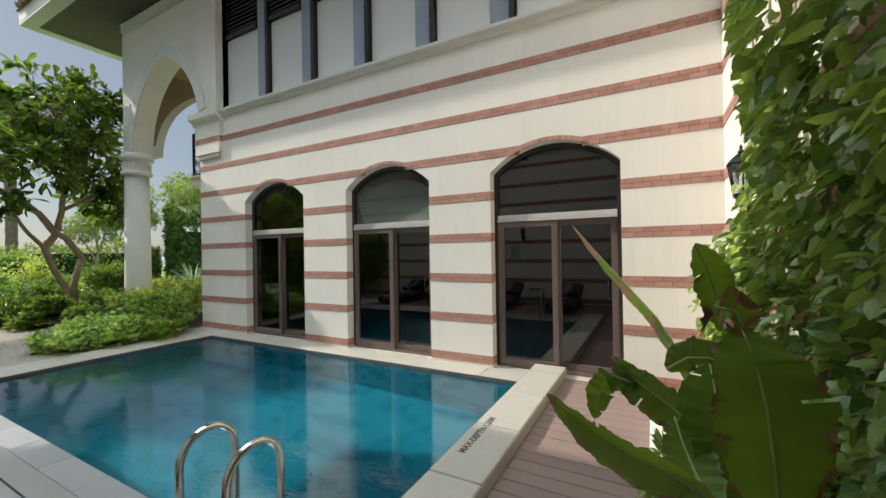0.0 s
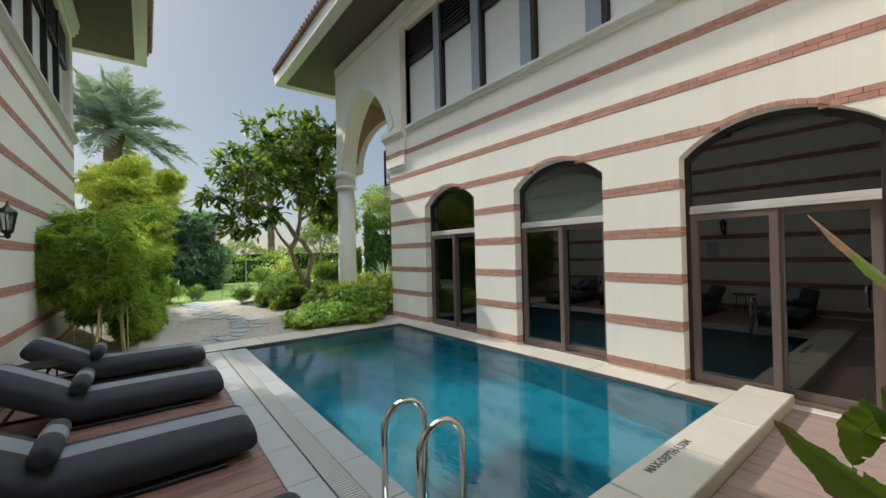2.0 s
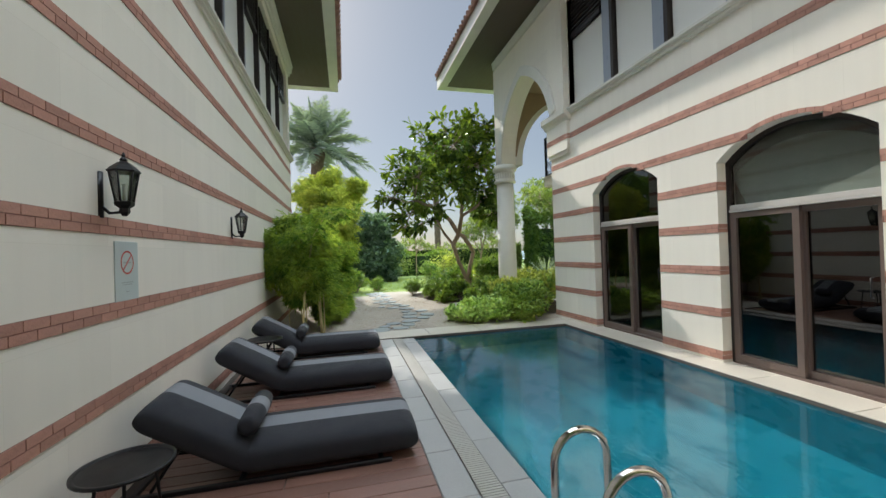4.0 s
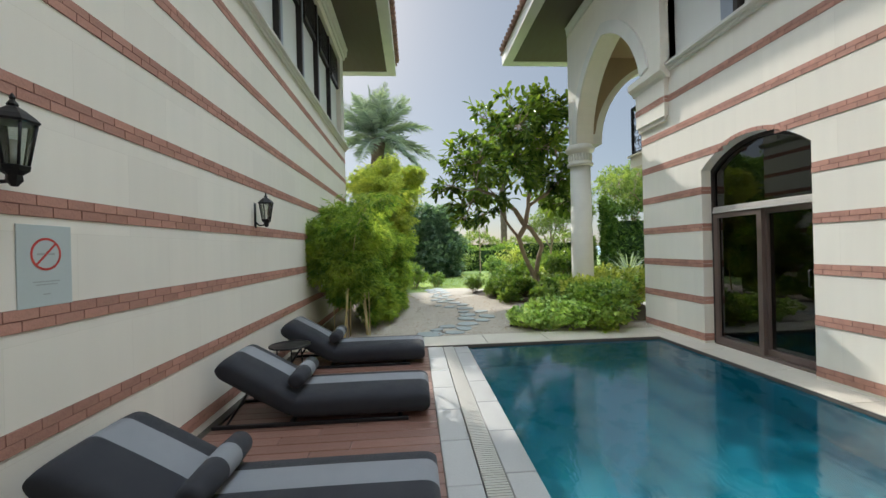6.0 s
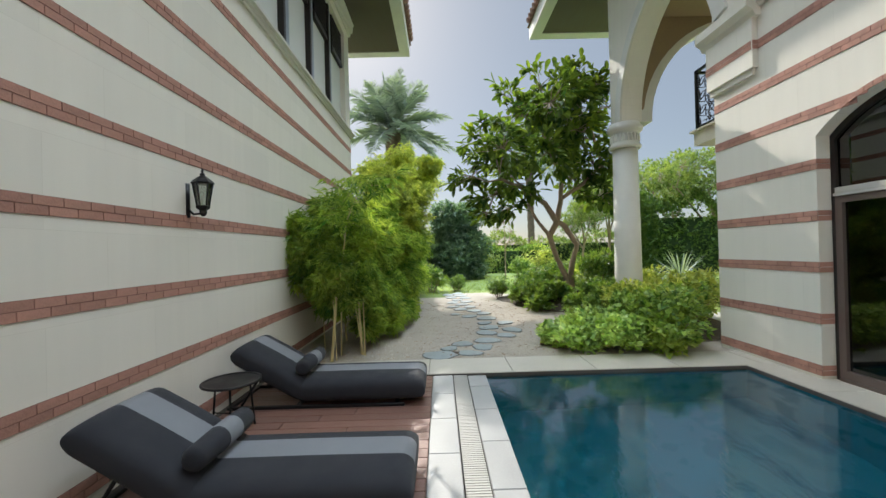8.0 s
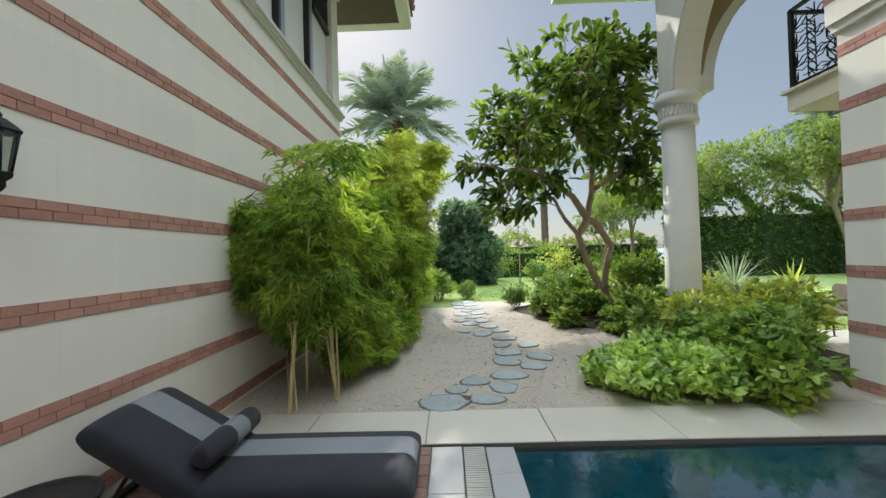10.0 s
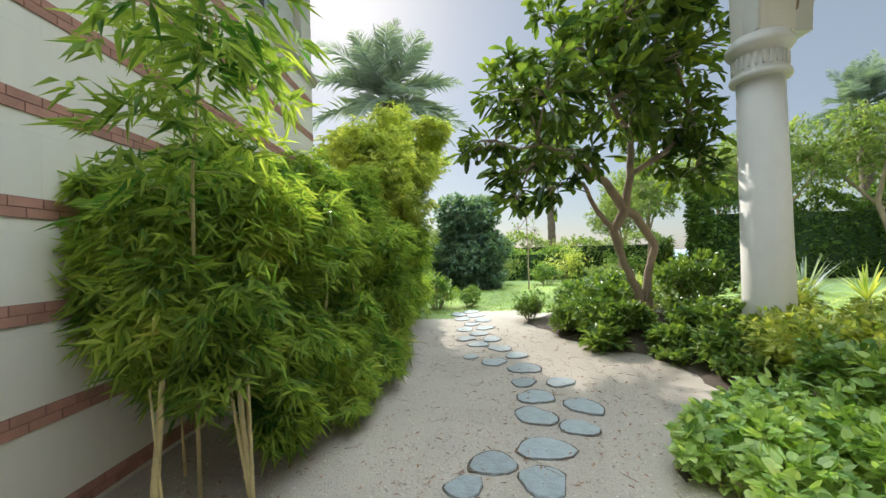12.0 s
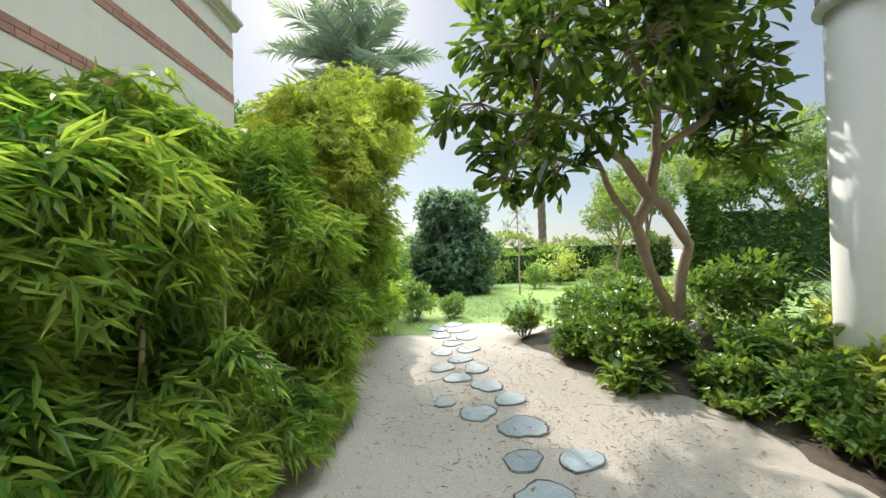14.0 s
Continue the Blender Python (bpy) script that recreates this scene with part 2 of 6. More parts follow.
M = {
    "stucco": stucco("cream_render", (0.82, 0.775, 0.69)),
    "trim": surface("white_moulding", (0.72, 0.705, 0.655), 0.7, 0.05, 3, 60, 0.1),
    "reveal": surface("cream_reveal", (0.72, 0.66, 0.52), 0.8, 0.06, 3, 80, 0.1),
    "brick": surface("red_brick", (0.47, 0.245, 0.19), 0.85, 0.16, 9, 90, 0.3, thing=0.5, island=0.0),
    "brick_far": surface("red_brick_far", (0.47, 0.245, 0.19), 0.85, 0.16, 9, 90, 0.3, island=0.5),
    "mortar": surface("brick_joint", (0.25, 0.13, 0.105), 0.9, 0.1, 9, 90, 0.3),
    "frame": surface("brown_metal_frame", (0.17, 0.125, 0.11), 0.42, 0.05, 4, 60, 0.03, metal=0.25),
    "frame_dark": surface("dark_bronze", (0.035, 0.028, 0.026), 0.4, 0.05, 4, 60, 0.03, metal=0.3),
    "post": surface("grey_blue_panel", (0.32, 0.36, 0.43), 0.35, 0.05, 3, 60, 0.03),
    "blind": surface("pale_blind", (0.78, 0.78, 0.75), 0.8, 0.03, 2, 200, 0.05, stretch=(1, 1, 0.1)),
    "glass": glassy("tinted_glass", (0.16, 0.15, 0.14), 0.01, 1.5, gloss_min=0.11),
    "clear": glassy("clear_glass", (0.80, 0.82, 0.80), 0.01, 1.5, gloss_min=0.05),
    "frame_pale": surface("pale_brown_metal", (0.52, 0.49, 0.46), 0.35, 0.04, 4, 60, 0.02),
    "lamp_glass": glassy("lantern_glass", (0.75, 0.8, 0.78), 0.25, 1.5, gloss_min=0.15),
    "water": glassy("pool_water", (0.56, 0.89, 0.95), 0.008, 1.40, wave=0.0014, wave_scale=10.0, gloss_min=0.22, bends=True),
    "pool_tile": surface("blue_pool_tile", (0.014, 0.20, 0.265), 0.3, 0.08, 3, 30, 0.05, island=0.12),
    "pool_grout": surface("pool_joint", (0.05, 0.30, 0.36), 0.7, 0.05, 5, 50, 0.05),
    "coping": surface("travertine", (0.50, 0.465, 0.40), 0.5, 0.09, 3, 50, 0.12, stain=0.25, thing=0.3),
    "tile": surface("pale_stone_tile", (0.35, 0.35, 0.345), 0.42, 0.07, 4, 60, 0.08, stain=0.18, thing=0.35),
    "grate": surface("pale_plastic_grate", (0.42, 0.41, 0.38), 0.5, 0.05, 4, 60, 0.05),
    "joint": surface("dark_joint", (0.10, 0.09, 0.08), 0.9, 0.1, 9, 60, 0.1),
    "wood": surface("brown_deck_board", (0.21, 0.11, 0.085), 0.36, 0.16, 2, 40, 0.2, thing=0.7, stretch=(6, 0.6, 6), stain=0.3),
    "wood_x": surface("grey_brown_deck_board", (0.27, 0.19, 0.165), 0.55, 0.13, 2, 40, 0.2, thing=0.5, stretch=(0.6, 6, 6), stain=0.2),
    "fabric": surface("charcoal_fabric", (0.022, 0.024, 0.032), 0.9, 0.10, 6, 500, 0.25, sheen=0.05),
    "fabric_pale": surface("grey_fabric", (0.21, 0.22, 0.245), 0.9, 0.08, 6, 500, 0.25, sheen=0.05),
    "black_metal": surface("black_metal", (0.012, 0.012, 0.014), 0.38, 0.05, 6, 80, 0.05, metal=0.4),
    "steel": surface("polished_steel", (0.72, 0.70, 0.67), 0.13, 0.04, 4, 60, 0.02, metal=1.0),
    "soffit": surface("dark_soffit_board", (0.10, 0.075, 0.06), 0.6, 0.12, 2, 40, 0.1, stretch=(1, 5, 1)),
    "lining": surface("brown_lining", (0.30, 0.21, 0.13), 0.75, 0.08, 2, 40, 0.1),
    "roof_tile": surface("terracotta_tile", (0.30, 0.17, 0.13), 0.8, 0.2, 5, 60, 0.3, thing=0.5, island=0.4),
    "sand": surface("pale_gravel_sand", (0.42, 0.37, 0.31), 0.95, 0.12, 1.2, 55, 0.9, stain=0.18),
    "pebble": surface("pale_pebble", (0.50, 0.46, 0.39), 0.9, 0.25, 5, 60, 0.3, island=0.8),
    "slab": surface("blue_grey_slate", (0.31, 0.355, 0.365), 0.6, 0.20, 7, 45, 0.7, thing=0.5, stain=0.5),
    "soil": surface("dark_soil", (0.085, 0.064, 0.046), 0.95, 0.3, 6, 60, 0.9),
    "lawn": surface("lawn", (0.22, 0.30, 0.09), 0.9, 0.2, 0.8, 90, 0.8),
    "grass": leafy("grass_blade", (0.16, 0.24, 0.05), (0.34, 0.42, 0.13), 0.6, 0.5),
    "paving": surface("white_paving", (0.62, 0.60, 0.55), 0.6, 0.08, 2, 40, 0.1),
    "bark": surface("grey_brown_bark", (0.33, 0.245, 0.18), 0.9, 0.22, 5, 45, 0.8),
    "palm_bark": surface("palm_bark", (0.16, 0.12, 0.09), 0.95, 0.3, 5, 30, 1.0),
    "cane": surface("pale_bamboo_cane", (0.58, 0.48, 0.24), 0.5, 0.2, 7, 60, 0.1),
    "bamboo": leafy("bamboo_leaf", (0.055, 0.16, 0.035), (0.40, 0.50, 0.14), 0.34, 0.48, (0.52, 0.48, 0.20)),
    "bamboo_yellow": leafy("yellow_bamboo_leaf", (0.18, 0.27, 0.07), (0.58, 0.60, 0.22), 0.45, 0.5),
    "plumeria": leafy("glossy_tree_leaf", (0.030, 0.068, 0.028), (0.17, 0.25, 0.055), 0.25, 0.42, (0.30, 0.36, 0.05)),
    "ivy": leafy("climber_leaf", (0.07, 0.15, 0.04), (0.42, 0.54, 0.18), 0.30, 0.3, (0.66, 0.70, 0.42)),
    "banana": leafy("banana_leaf", (0.06, 0.125, 0.03), (0.17, 0.26, 0.05), 0.32, 0.34),
    "rib": surface("leaf_midrib", (0.34, 0.38, 0.14), 0.5, 0.1, 8, 60, 0.1),
    "dead_leaf": surface("dry_leaf", (0.30, 0.17, 0.09), 0.8, 0.25, 12, 60, 0.4),
    "shrub": leafy("shrub_leaf", (0.05, 0.13, 0.035), (0.27, 0.38, 0.10), 0.36, 0.35),
    "shrub_fresh": leafy("fresh_shrub_leaf", (0.09, 0.19, 0.05), (0.40, 0.52, 0.15), 0.38, 0.35, (0.56, 0.60, 0.22)),
    "shrub_pale": leafy("pale_shrub_leaf", (0.13, 0.26, 0.07), (0.62, 0.74, 0.36), 0.38, 0.42, (0.84, 0.87, 0.60)),
    "shrub_gold": leafy("golden_shrub_leaf", (0.16, 0.25, 0.05), (0.60, 0.62, 0.22), 0.42, 0.35),
    "hedge": leafy("hedge_leaf", (0.05, 0.11, 0.035), (0.15, 0.23, 0.075), 0.55, 0.4),
    "far": leafy("far_tree_leaf", (0.08, 0.14, 0.05), (0.23, 0.29, 0.12), 0.6, 0.45, (0.26, 0.24, 0.08)),
    "frond": leafy("palm_frond", (0.14, 0.19, 0.20), (0.32, 0.40, 0.41), 0.4, 0.4),
    "blue_leaf": leafy("blue_green_leaf", (0.05, 0.11, 0.09), (0.20, 0.29, 0.24), 0.45, 0.35),
    "wicker": surface("grey_wicker", (0.22, 0.19, 0.16), 0.8, 0.15, 20, 160, 0.5),
    "core": surface("hedge_core_shade", (0.03, 0.06, 0.02), 0.95, 0.3, 6, 60, 0.9),
    "sign": surface("pale_sign", (0.50, 0.56, 0.56), 0.35, 0.02, 3, 60, 0.0),
    "red": surface("red_print", (0.55, 0.06, 0.05), 0.5, 0.02, 3, 60, 0.0),
    "print": surface("grey_print", (0.36, 0.40, 0.40), 0.5, 0.02, 3, 60, 0.0),
    "ink": surface("black_stencil", (0.11, 0.10, 0.095), 0.7, 0.2, 30, 90, 0.1),
    "room": surface("room_wall", (0.22, 0.19, 0.16), 0.8, 0.05, 2, 40, 0.02),
    "curtain": surface("grey_green_blind", (0.42, 0.47, 0.43), 0.8, 0.10, 5, 90, 0.1, stretch=(8, 1, 0.6)),
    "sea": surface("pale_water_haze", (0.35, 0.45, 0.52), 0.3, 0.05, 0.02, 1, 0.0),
}


# ---- mesh helpers ----
def box(bm, x0, x1, y0, y1, z0, z1, bevel=0.0):
    v = [bm.verts.new((x, y, z)) for z in (z0, z1) for y in (y0, y1) for x in (x0, x1)]
    fs = [bm.faces.new([v[i] for i in f]) for f in ((0, 2, 3, 1), (4, 5, 7, 6), (0, 1, 5, 4), (2, 6, 7, 3), (0, 4, 6, 2), (1, 3, 7, 5))]
    if bevel:
        es = {e for f in fs for e in f.edges}
        bmesh.ops.bevel(bm, geom=list(es), offset=bevel, segments=1, affect="EDGES")
    return fs


def prism(bm, outline, axis, a, b):
    """Extrudes an outline of (u, v) along x, y or z from a to b."""
    def at(p, w):
        return {"x": (w, p[0], p[1]), "y": (p[0], w, p[1]), "z": (p[0], p[1], w)}[axis]
    lo, hi = [bm.verts.new(at(p, a)) for p in outline], [bm.verts.new(at(p, b)) for p in outline]
    f1, f2 = bm.faces.new(lo), bm.faces.new(hi[::-1])
    n = len(outline)
    for i in range(n):
        bm.faces.new((lo[i], hi[i], hi[(i + 1) % n], lo[(i + 1) % n]))
    bmesh.ops.recalc_face_normals(bm, faces=bm.faces[:])
    return f1, f2


def tube(bm, pts, radii, sides=8, caps=True):
    """A round tube through the points."""
    pts = [Vector(p) for p in pts]
    if not isinstance(radii, (list, tuple)):
        radii = [radii] * len(pts)
    rings, side = [], None
    for i, p in enumerate(pts):
        d = (pts[min(i + 1, len(pts) - 1)] - pts[max(i - 1, 0)]).normalized()
        if side is None:
            side = d.orthogonal().normalized()
        side = (side - d * side.dot(d)).normalized()
        other = d.cross(side)
        rings.append([bm.verts.new(p + (side * math.cos(a) + other * math.sin(a)) * radii[i]) for a in (2 * math.pi * k / sides for k in range(sides))])
    for r, s in zip(rings, rings[1:]):
        for k in range(sides):
            f = bm.faces.new((r[k], r[(k + 1) % sides], s[(k + 1) % sides], s[k]))
            f.smooth = True
    if caps:
        bm.faces.new(rings[0][::-1])
        bm.faces.new(rings[-1])


def lathe(bm, profile, centre=(0, 0), sides=32):
    """Turns a profile of (radius, z) round a vertical axis."""
    rings = [[bm.verts.new((centre[0] + r * math.cos(2 * math.pi * k / sides), centre[1] + r * math.sin(2 * math.pi * k / sides), z)) for k in range(sides)] for r, z in profile]
    for r, s in zip(rings, rings[1:]):
        for k in range(sides):
            bm.faces.new((r[k], r[(k + 1) % sides], s[(k + 1) % sides], s[k])).smooth = True
    bm.faces.new(rings[0][::-1])
    bm.faces.new(rings[-1])


def mesh_of(name, bm, mats, smooth=False):
    me = bpy.data.meshes.new(name)
    bm.to_mesh(me)
    bm.free()
    for m in (mats if isinstance(mats, (list, tuple)) else [mats]):
        me.materials.append(m)
    if smooth:
        me.shade_smooth()
    return me


def piece(name, bm, mats, label="", category="", group="", kind="", smooth=False):
    return tagged(new(name, mesh_of(name, bm, mats, smooth)), label, category, group, kind)


def part(name, bm, material, parent, label="", kind="", smooth=False):
    ob = piece(name, bm, material, label, kind=kind, smooth=smooth)
    ob.parent = parent
    return ob


def share(name, me, parent, at=(0, 0, 0), kind=""):
    ob = new(name, me)
    ob.location = at
    ob.parent = parent
    return tagged(ob, kind=kind)


def thing(name, at, label, category, group="", kind=""):
    ob = new(name)
    ob.location = at
    return tagged(ob, label, category, group, kind)


def mesh_np(name, verts, faces, mats, smooth=False, mat_index=None):
    me = bpy.data.meshes.new(name)
    me.from_pydata(verts.tolist() if hasattr(verts, "tolist") else verts, [], faces.tolist() if hasattr(faces, "tolist") else faces)
    for m in (mats if isinstance(mats, (list, tuple)) else [mats]):
        me.materials.append(m)
    if smooth:
        me.shade_smooth()
    return me


# leaf shapes: x across, y along, z up; unit length
SLIM = (np.array([(0, 0, 0), (-.5, .35, .05), (.5, .35, .05), (0, 1, -.12)]), [(0, 2, 3), (0, 3, 1)])
OVAL = (np.array([(0, 0, 0), (-.42, .3, .06), (.42, .3, .06), (0, .5, -.02), (-.4, .7, .03), (.4, .7, .03), (0, 1, -.1)]), [(0, 3, 1), (0, 2, 3), (3, 4, 1), (3, 2, 5), (3, 6, 4), (3, 5, 6)])
HEART = (np.array([(0, .08, 0), (-.3, 0, .03), (.3, 0, .03), (-.5, .3, .06), (.5, .3, .06), (0, .5, -.03), (-.3, .72, .02), (.3, .72, .02), (0, 1, -.08)]), [(0, 5, 3), (0, 3, 1), (0, 4, 5), (0, 2, 4), (5, 6, 3), (5, 4, 7), (5, 8, 6), (5, 7, 8)])

BROAD = (np.array([(0, 0, 0), (-.25, .3, .05), (.25, .3, .05), (0, .55, -.02), (-.5, .7, .04), (.5, .7, .04), (-.28, .95, -.03), (.28, .95, -.03), (0, 1.02, -.08)]), [(0, 3, 1), (0, 2, 3), (1, 3, 4), (2, 5, 3), (3, 6, 4), (3, 5, 7), (3, 8, 6), (3, 7, 8)])


def leaves(shape, at, along, length, width, rng, roll=1.0, facing=None):
    """Verts and faces of many leaves: at and along are (n, 3), length and width (n,) in metres."""
    tv, tf = shape
    n = len(at)
    y = along / np.maximum(np.linalg.norm(along, axis=1, keepdims=True), 1e-6)
    up = (np.tile((0, 0, 1.0), (n, 1)) if facing is None else facing) + rng.normal(0, 0.35 * roll, (n, 3))
    x = np.cross(y, up)
    x /= np.maximum(np.linalg.norm(x, axis=1, keepdims=True), 1e-6)
    z = np.cross(x, y)
    v = at[:, None] + tv[None, :, 0:1] * x[:, None] * width[:, None, None] + tv[None, :, 1:2] * y[:, None] * length[:, None, None] + tv[None, :, 2:3] * z[:, None] * length[:, None, None]
    k = len(tv)
    f = (np.array(tf)[None] + (np.arange(n) * k)[:, None, None]).reshape(-1, len(tf[0]))
    return v.reshape(-1, 3), f


def joined(chunks):
    vs, fs, o = [], [], 0
    for v, f in chunks:
        vs.append(v)
        fs.append(f + o)
        o += len(v)
    return np.concatenate(vs), np.concatenate(fs)


def bush_points(rng, n, centre, radius, lumps=14, shell=0.35, big=(0.28, 0.5)):
    """Points in an uneven clump made of smaller lumps, and the way out of it."""
    c, r = np.array(centre, float), np.array(radius, float)
    d = rng.normal(0, 1, (lumps, 3))
    d /= np.linalg.norm(d, axis=1, keepdims=True)
    mid = c + d * r * rng.uniform(0.25, 0.72, (lumps, 1))
    size = rng.uniform(*big, lumps)
    pick = rng.integers(0, lumps, n)
    e = rng.normal(0, 1, (n, 3))
    e /= np.linalg.norm(e, axis=1, keepdims=True)
    p = mid[pick] + e * r * size[pick][:, None] * rng.uniform(1 - shell, 1.05, (n, 1))
    return p, e


# ---- plan, metres ----
NY, SY, EX = 5.23, -1.03, 1.01            # faces of the north, south and east walls
NW, SW = -8.19, -12.49                    # west corners of the two villas
ARCHES = ((-6.70, -5.08), (-4.09, -2.50), (-1.55, 0.04))
SPRING, CROWN, DEEP = 2.60, 2.92, 0.15
POOL = (-7.29, -1.0, 1.70, 4.885)         # x0, x1, y0, y1
WATER = -0.046
LEDGE, SOFFIT, EAVE = 4.40, 7.05, 7.38
BAND_N, BAND_S, PITCH, PITCH_S, BAND = 0.035, 0.020, 0.5525, 0.572, 0.114
RNG = np.random.default_rng(7)


def arc(x0, x1, steps=14):
    """The head of a segmental arch from x1 back to x0."""
    c, h = (x0 + x1) / 2, CROWN - SPRING
    w = (x1 - x0) / 2
    r = (w * w + h * h) / (2 * h)
    a = math.asin(w / r)
    return [(c + r * math.sin(a - 2 * a * k / steps), CROWN - r + r * math.cos(a - 2 * a * k / steps)) for k in range(steps + 1)]


def head_z(x, x0, x1):
    c, h, w = (x0 + x1) / 2, CROWN - SPRING, (x1 - x0) / 2
    r = (w * w + h * h) / (2 * h)
    return CROWN - r + math.sqrt(max(r * r - (x - c) ** 2, 0))


# ---- large structure ----
def wall_north():
    bm = bmesh.new()
    bottom = []
    for x0, x1 in reversed(ARCHES):
        bottom += [(x1, 0.0)] + arc(x0, x1) + [(x0, 0.0)]
    prism(bm, [(NW, 0.0), (NW, LEDGE), (EX, LEDGE), (EX, 0.0)] + bottom, "y", NY, NY + 0.30)
    ob = piece("wall_north", bm, M["stucco"], "cream rendered villa wall with red brick bands and three arches", "wall", kind="structure")
    return ob


wn = wall_north()
bm = bmesh.new()
box(bm, NW, EX, NY, NY + 0.3, -1.6, -0.001)
piece("wall_north_footing", bm, M["stucco"], "cream rendered wall footing beside the pool", "wall", kind="structure")
bm = bmesh.new()
box(bm, NW, NW + 0.3, NY + 0.3, 14.0, -0.05, LEDGE)
west_n = piece("wall_northwest", bm, M["stucco"], "cream rendered side wall of the villa", "wall", kind="structure")
bm = bmesh.new()
box(bm, EX, EX + 0.3, -6.0, NY + 0.3, -0.3, 7.0)
we = piece("wall_east", bm, M["stucco"], "cream rendered wall with red brick bands behind the climber", "wall", kind="structure")
bm = bmesh.new()
box(bm, SW, EX, SY - 0.3, SY, -0.3, LEDGE)
ws = piece("wall_south", bm, M["stucco"], "cream rendered villa wall with red brick bands", "wall", kind="structure")
bm = bmesh.new()
box(bm, SW, SW + 0.3, -9.0, SY - 0.3, -0.3, LEDGE)
box(bm, SW, EX, -9.3, -9.0, -0.3, 7.0)
piece("wall_southwest", bm, M["stucco"], "cream rendered side wall of the villa", "wall", kind="structure")
bm = bmesh.new()
box(bm, NW, EX, 10.0, 10.3, -0.3, 7.0)
piece("wall_far_north", bm, M["stucco"], "plain cream wall closing the villa", "wall", kind="structure")


def upper_wall(name, label, y, side, x_in, x_w, x_e, posts):
    """The upper storey: solid end pier, recessed blinds between posts, louvres above. side: +1 faces north, -1 faces south."""
    d = -side
    bm = bmesh.new()
    ys = sorted((y, y + d * 0.35))
    yh = sorted((y, y + d * 0.175))
    box(bm, x_w, x_in, *ys, LEDGE, SOFFIT)
    box(bm, x_in, x_e, *yh, 6.85, SOFFIT)
    yr = sorted((y + d * 0.18, y + d * 0.35))
    box(bm, x_in, x_e, *yr, LEDGE, SOFFIT)
    piece(name, bm, M["stucco"], label, "wall", kind="structure")
    for i, (a, b) in enumerate(zip(posts, posts[1:])):
        win = thing("window", ((a + b) / 2, y + d * 0.12, 4.5), "upper window with pale blind, dark louvre above and slate-grey post", "window", "upper windows of the " + name.split("_")[0] + " villa")
        lo, hi = -(b - a) / 2 - (0.05 if i == 0 else 0.0), (b - a) / 2
        bm = bmesh.new()
        box(bm, lo + 0.02, hi - 0.36, *sorted((0.0, d * 0.03)), 0.0, 1.49)
        part("blind", bm, M["blind"], win)
        bm = bmesh.new()
        box(bm, hi - 0.34, hi - 0.07, *sorted((d * 0.02, -d * 0.035)), 0.0, 2.30)
        part("post", bm, M["post"], win)
        bm = bmesh.new()
        box(bm, hi - 0.068, hi, *sorted((d * 0.02, -d * 0.09)), 0.0, 2.30)
        part("mullion", bm, M["frame_dark"], win)
        bm = bmesh.new()
        box(bm, lo + 0.02, hi - 0.36, *sorted((0.0, -d * 0.07)), 1.50, 1.58)
        box(bm, lo + 0.02, hi - 0.36, *sorted((0.0, d * 0.04)), 1.58, 2.34)
        part("louvre_frame", bm, M["frame_dark"], win)
        for k in range(9):
            bm = bmesh.new()
            z = 1.61 + k * 0.082
            box(bm, lo + 0.03, hi - 0.37, *sorted((-d * 0.01, -d * 0.06)), z, z + 0.028)
            part("louvre_slat", bm, M["frame_dark"], win)


posts_n = [-7.33] + [-6.02 + 1.207 * k for k in range(6)]
upper_wall("north_upper_wall", "cream upper wall with a pier beside the windows", NY, -1, -7.36, NW, EX, posts_n)
posts_s = [-12.02 + 1.207 * k for k in range(11)]
upper_wall("south_upper_wall", "cream upper wall with a pier beside the windows", SY, 1, -12.05, SW, EX, posts_s)
bm = bmesh.new()
box(bm, SW, SW + 0.3, -9.0, SY - 0.5, LEDGE, SOFFIT)
box(bm, NW, NW + 0.3, NY + 0.5, 10.0, LEDGE, SOFFIT)
piece("side_upper_wall", bm, M["stucco"], "cream upper side walls", "wall", kind="structure")


def moulding(name, label, x0, x1, y, side, z, profile):
    """A run of moulding along x: profile of (out, up) from the wall face."""
    bm = bmesh.new()
    prism(bm, [(y + side * o, z + u) for o, u in profile], "x", x0, x1)
    return piece(name, bm, M["trim"], label, "moulding", kind="structure")


SILL = [(-0.02, 0.0), (0.03, 0.0), (0.035, 0.03), (0.06, 0.045), (0.06, 0.065), (0.10, 0.085), (0.10, 0.125), (-0.3, 0.135), (-0.3, 0.0)]
moulding("ledge_north", "cream moulded ledge under the upper windows", -7.338, EX, NY, -1, LEDGE, SILL)
moulding("ledge_south", "cream moulded ledge under the upper windows", SW - 0.08, EX, SY, 1, LEDGE, SILL)
CORN = [(-0.02, 0.0), (0.04, 0.0), (0.05, 0.08), (0.10, 0.10), (0.12, 0.26), (0.14, 0.30), (-0.02, 0.30)]
moulding("cornice_north", "cream cornice under the eaves", -11.30, EX, NY - 0.02, -1, SOFFIT, CORN)
moulding("cornice_south", "cream cornice under the eaves", SW - 0.1, EX, SY, 1, SOFFIT, CORN)


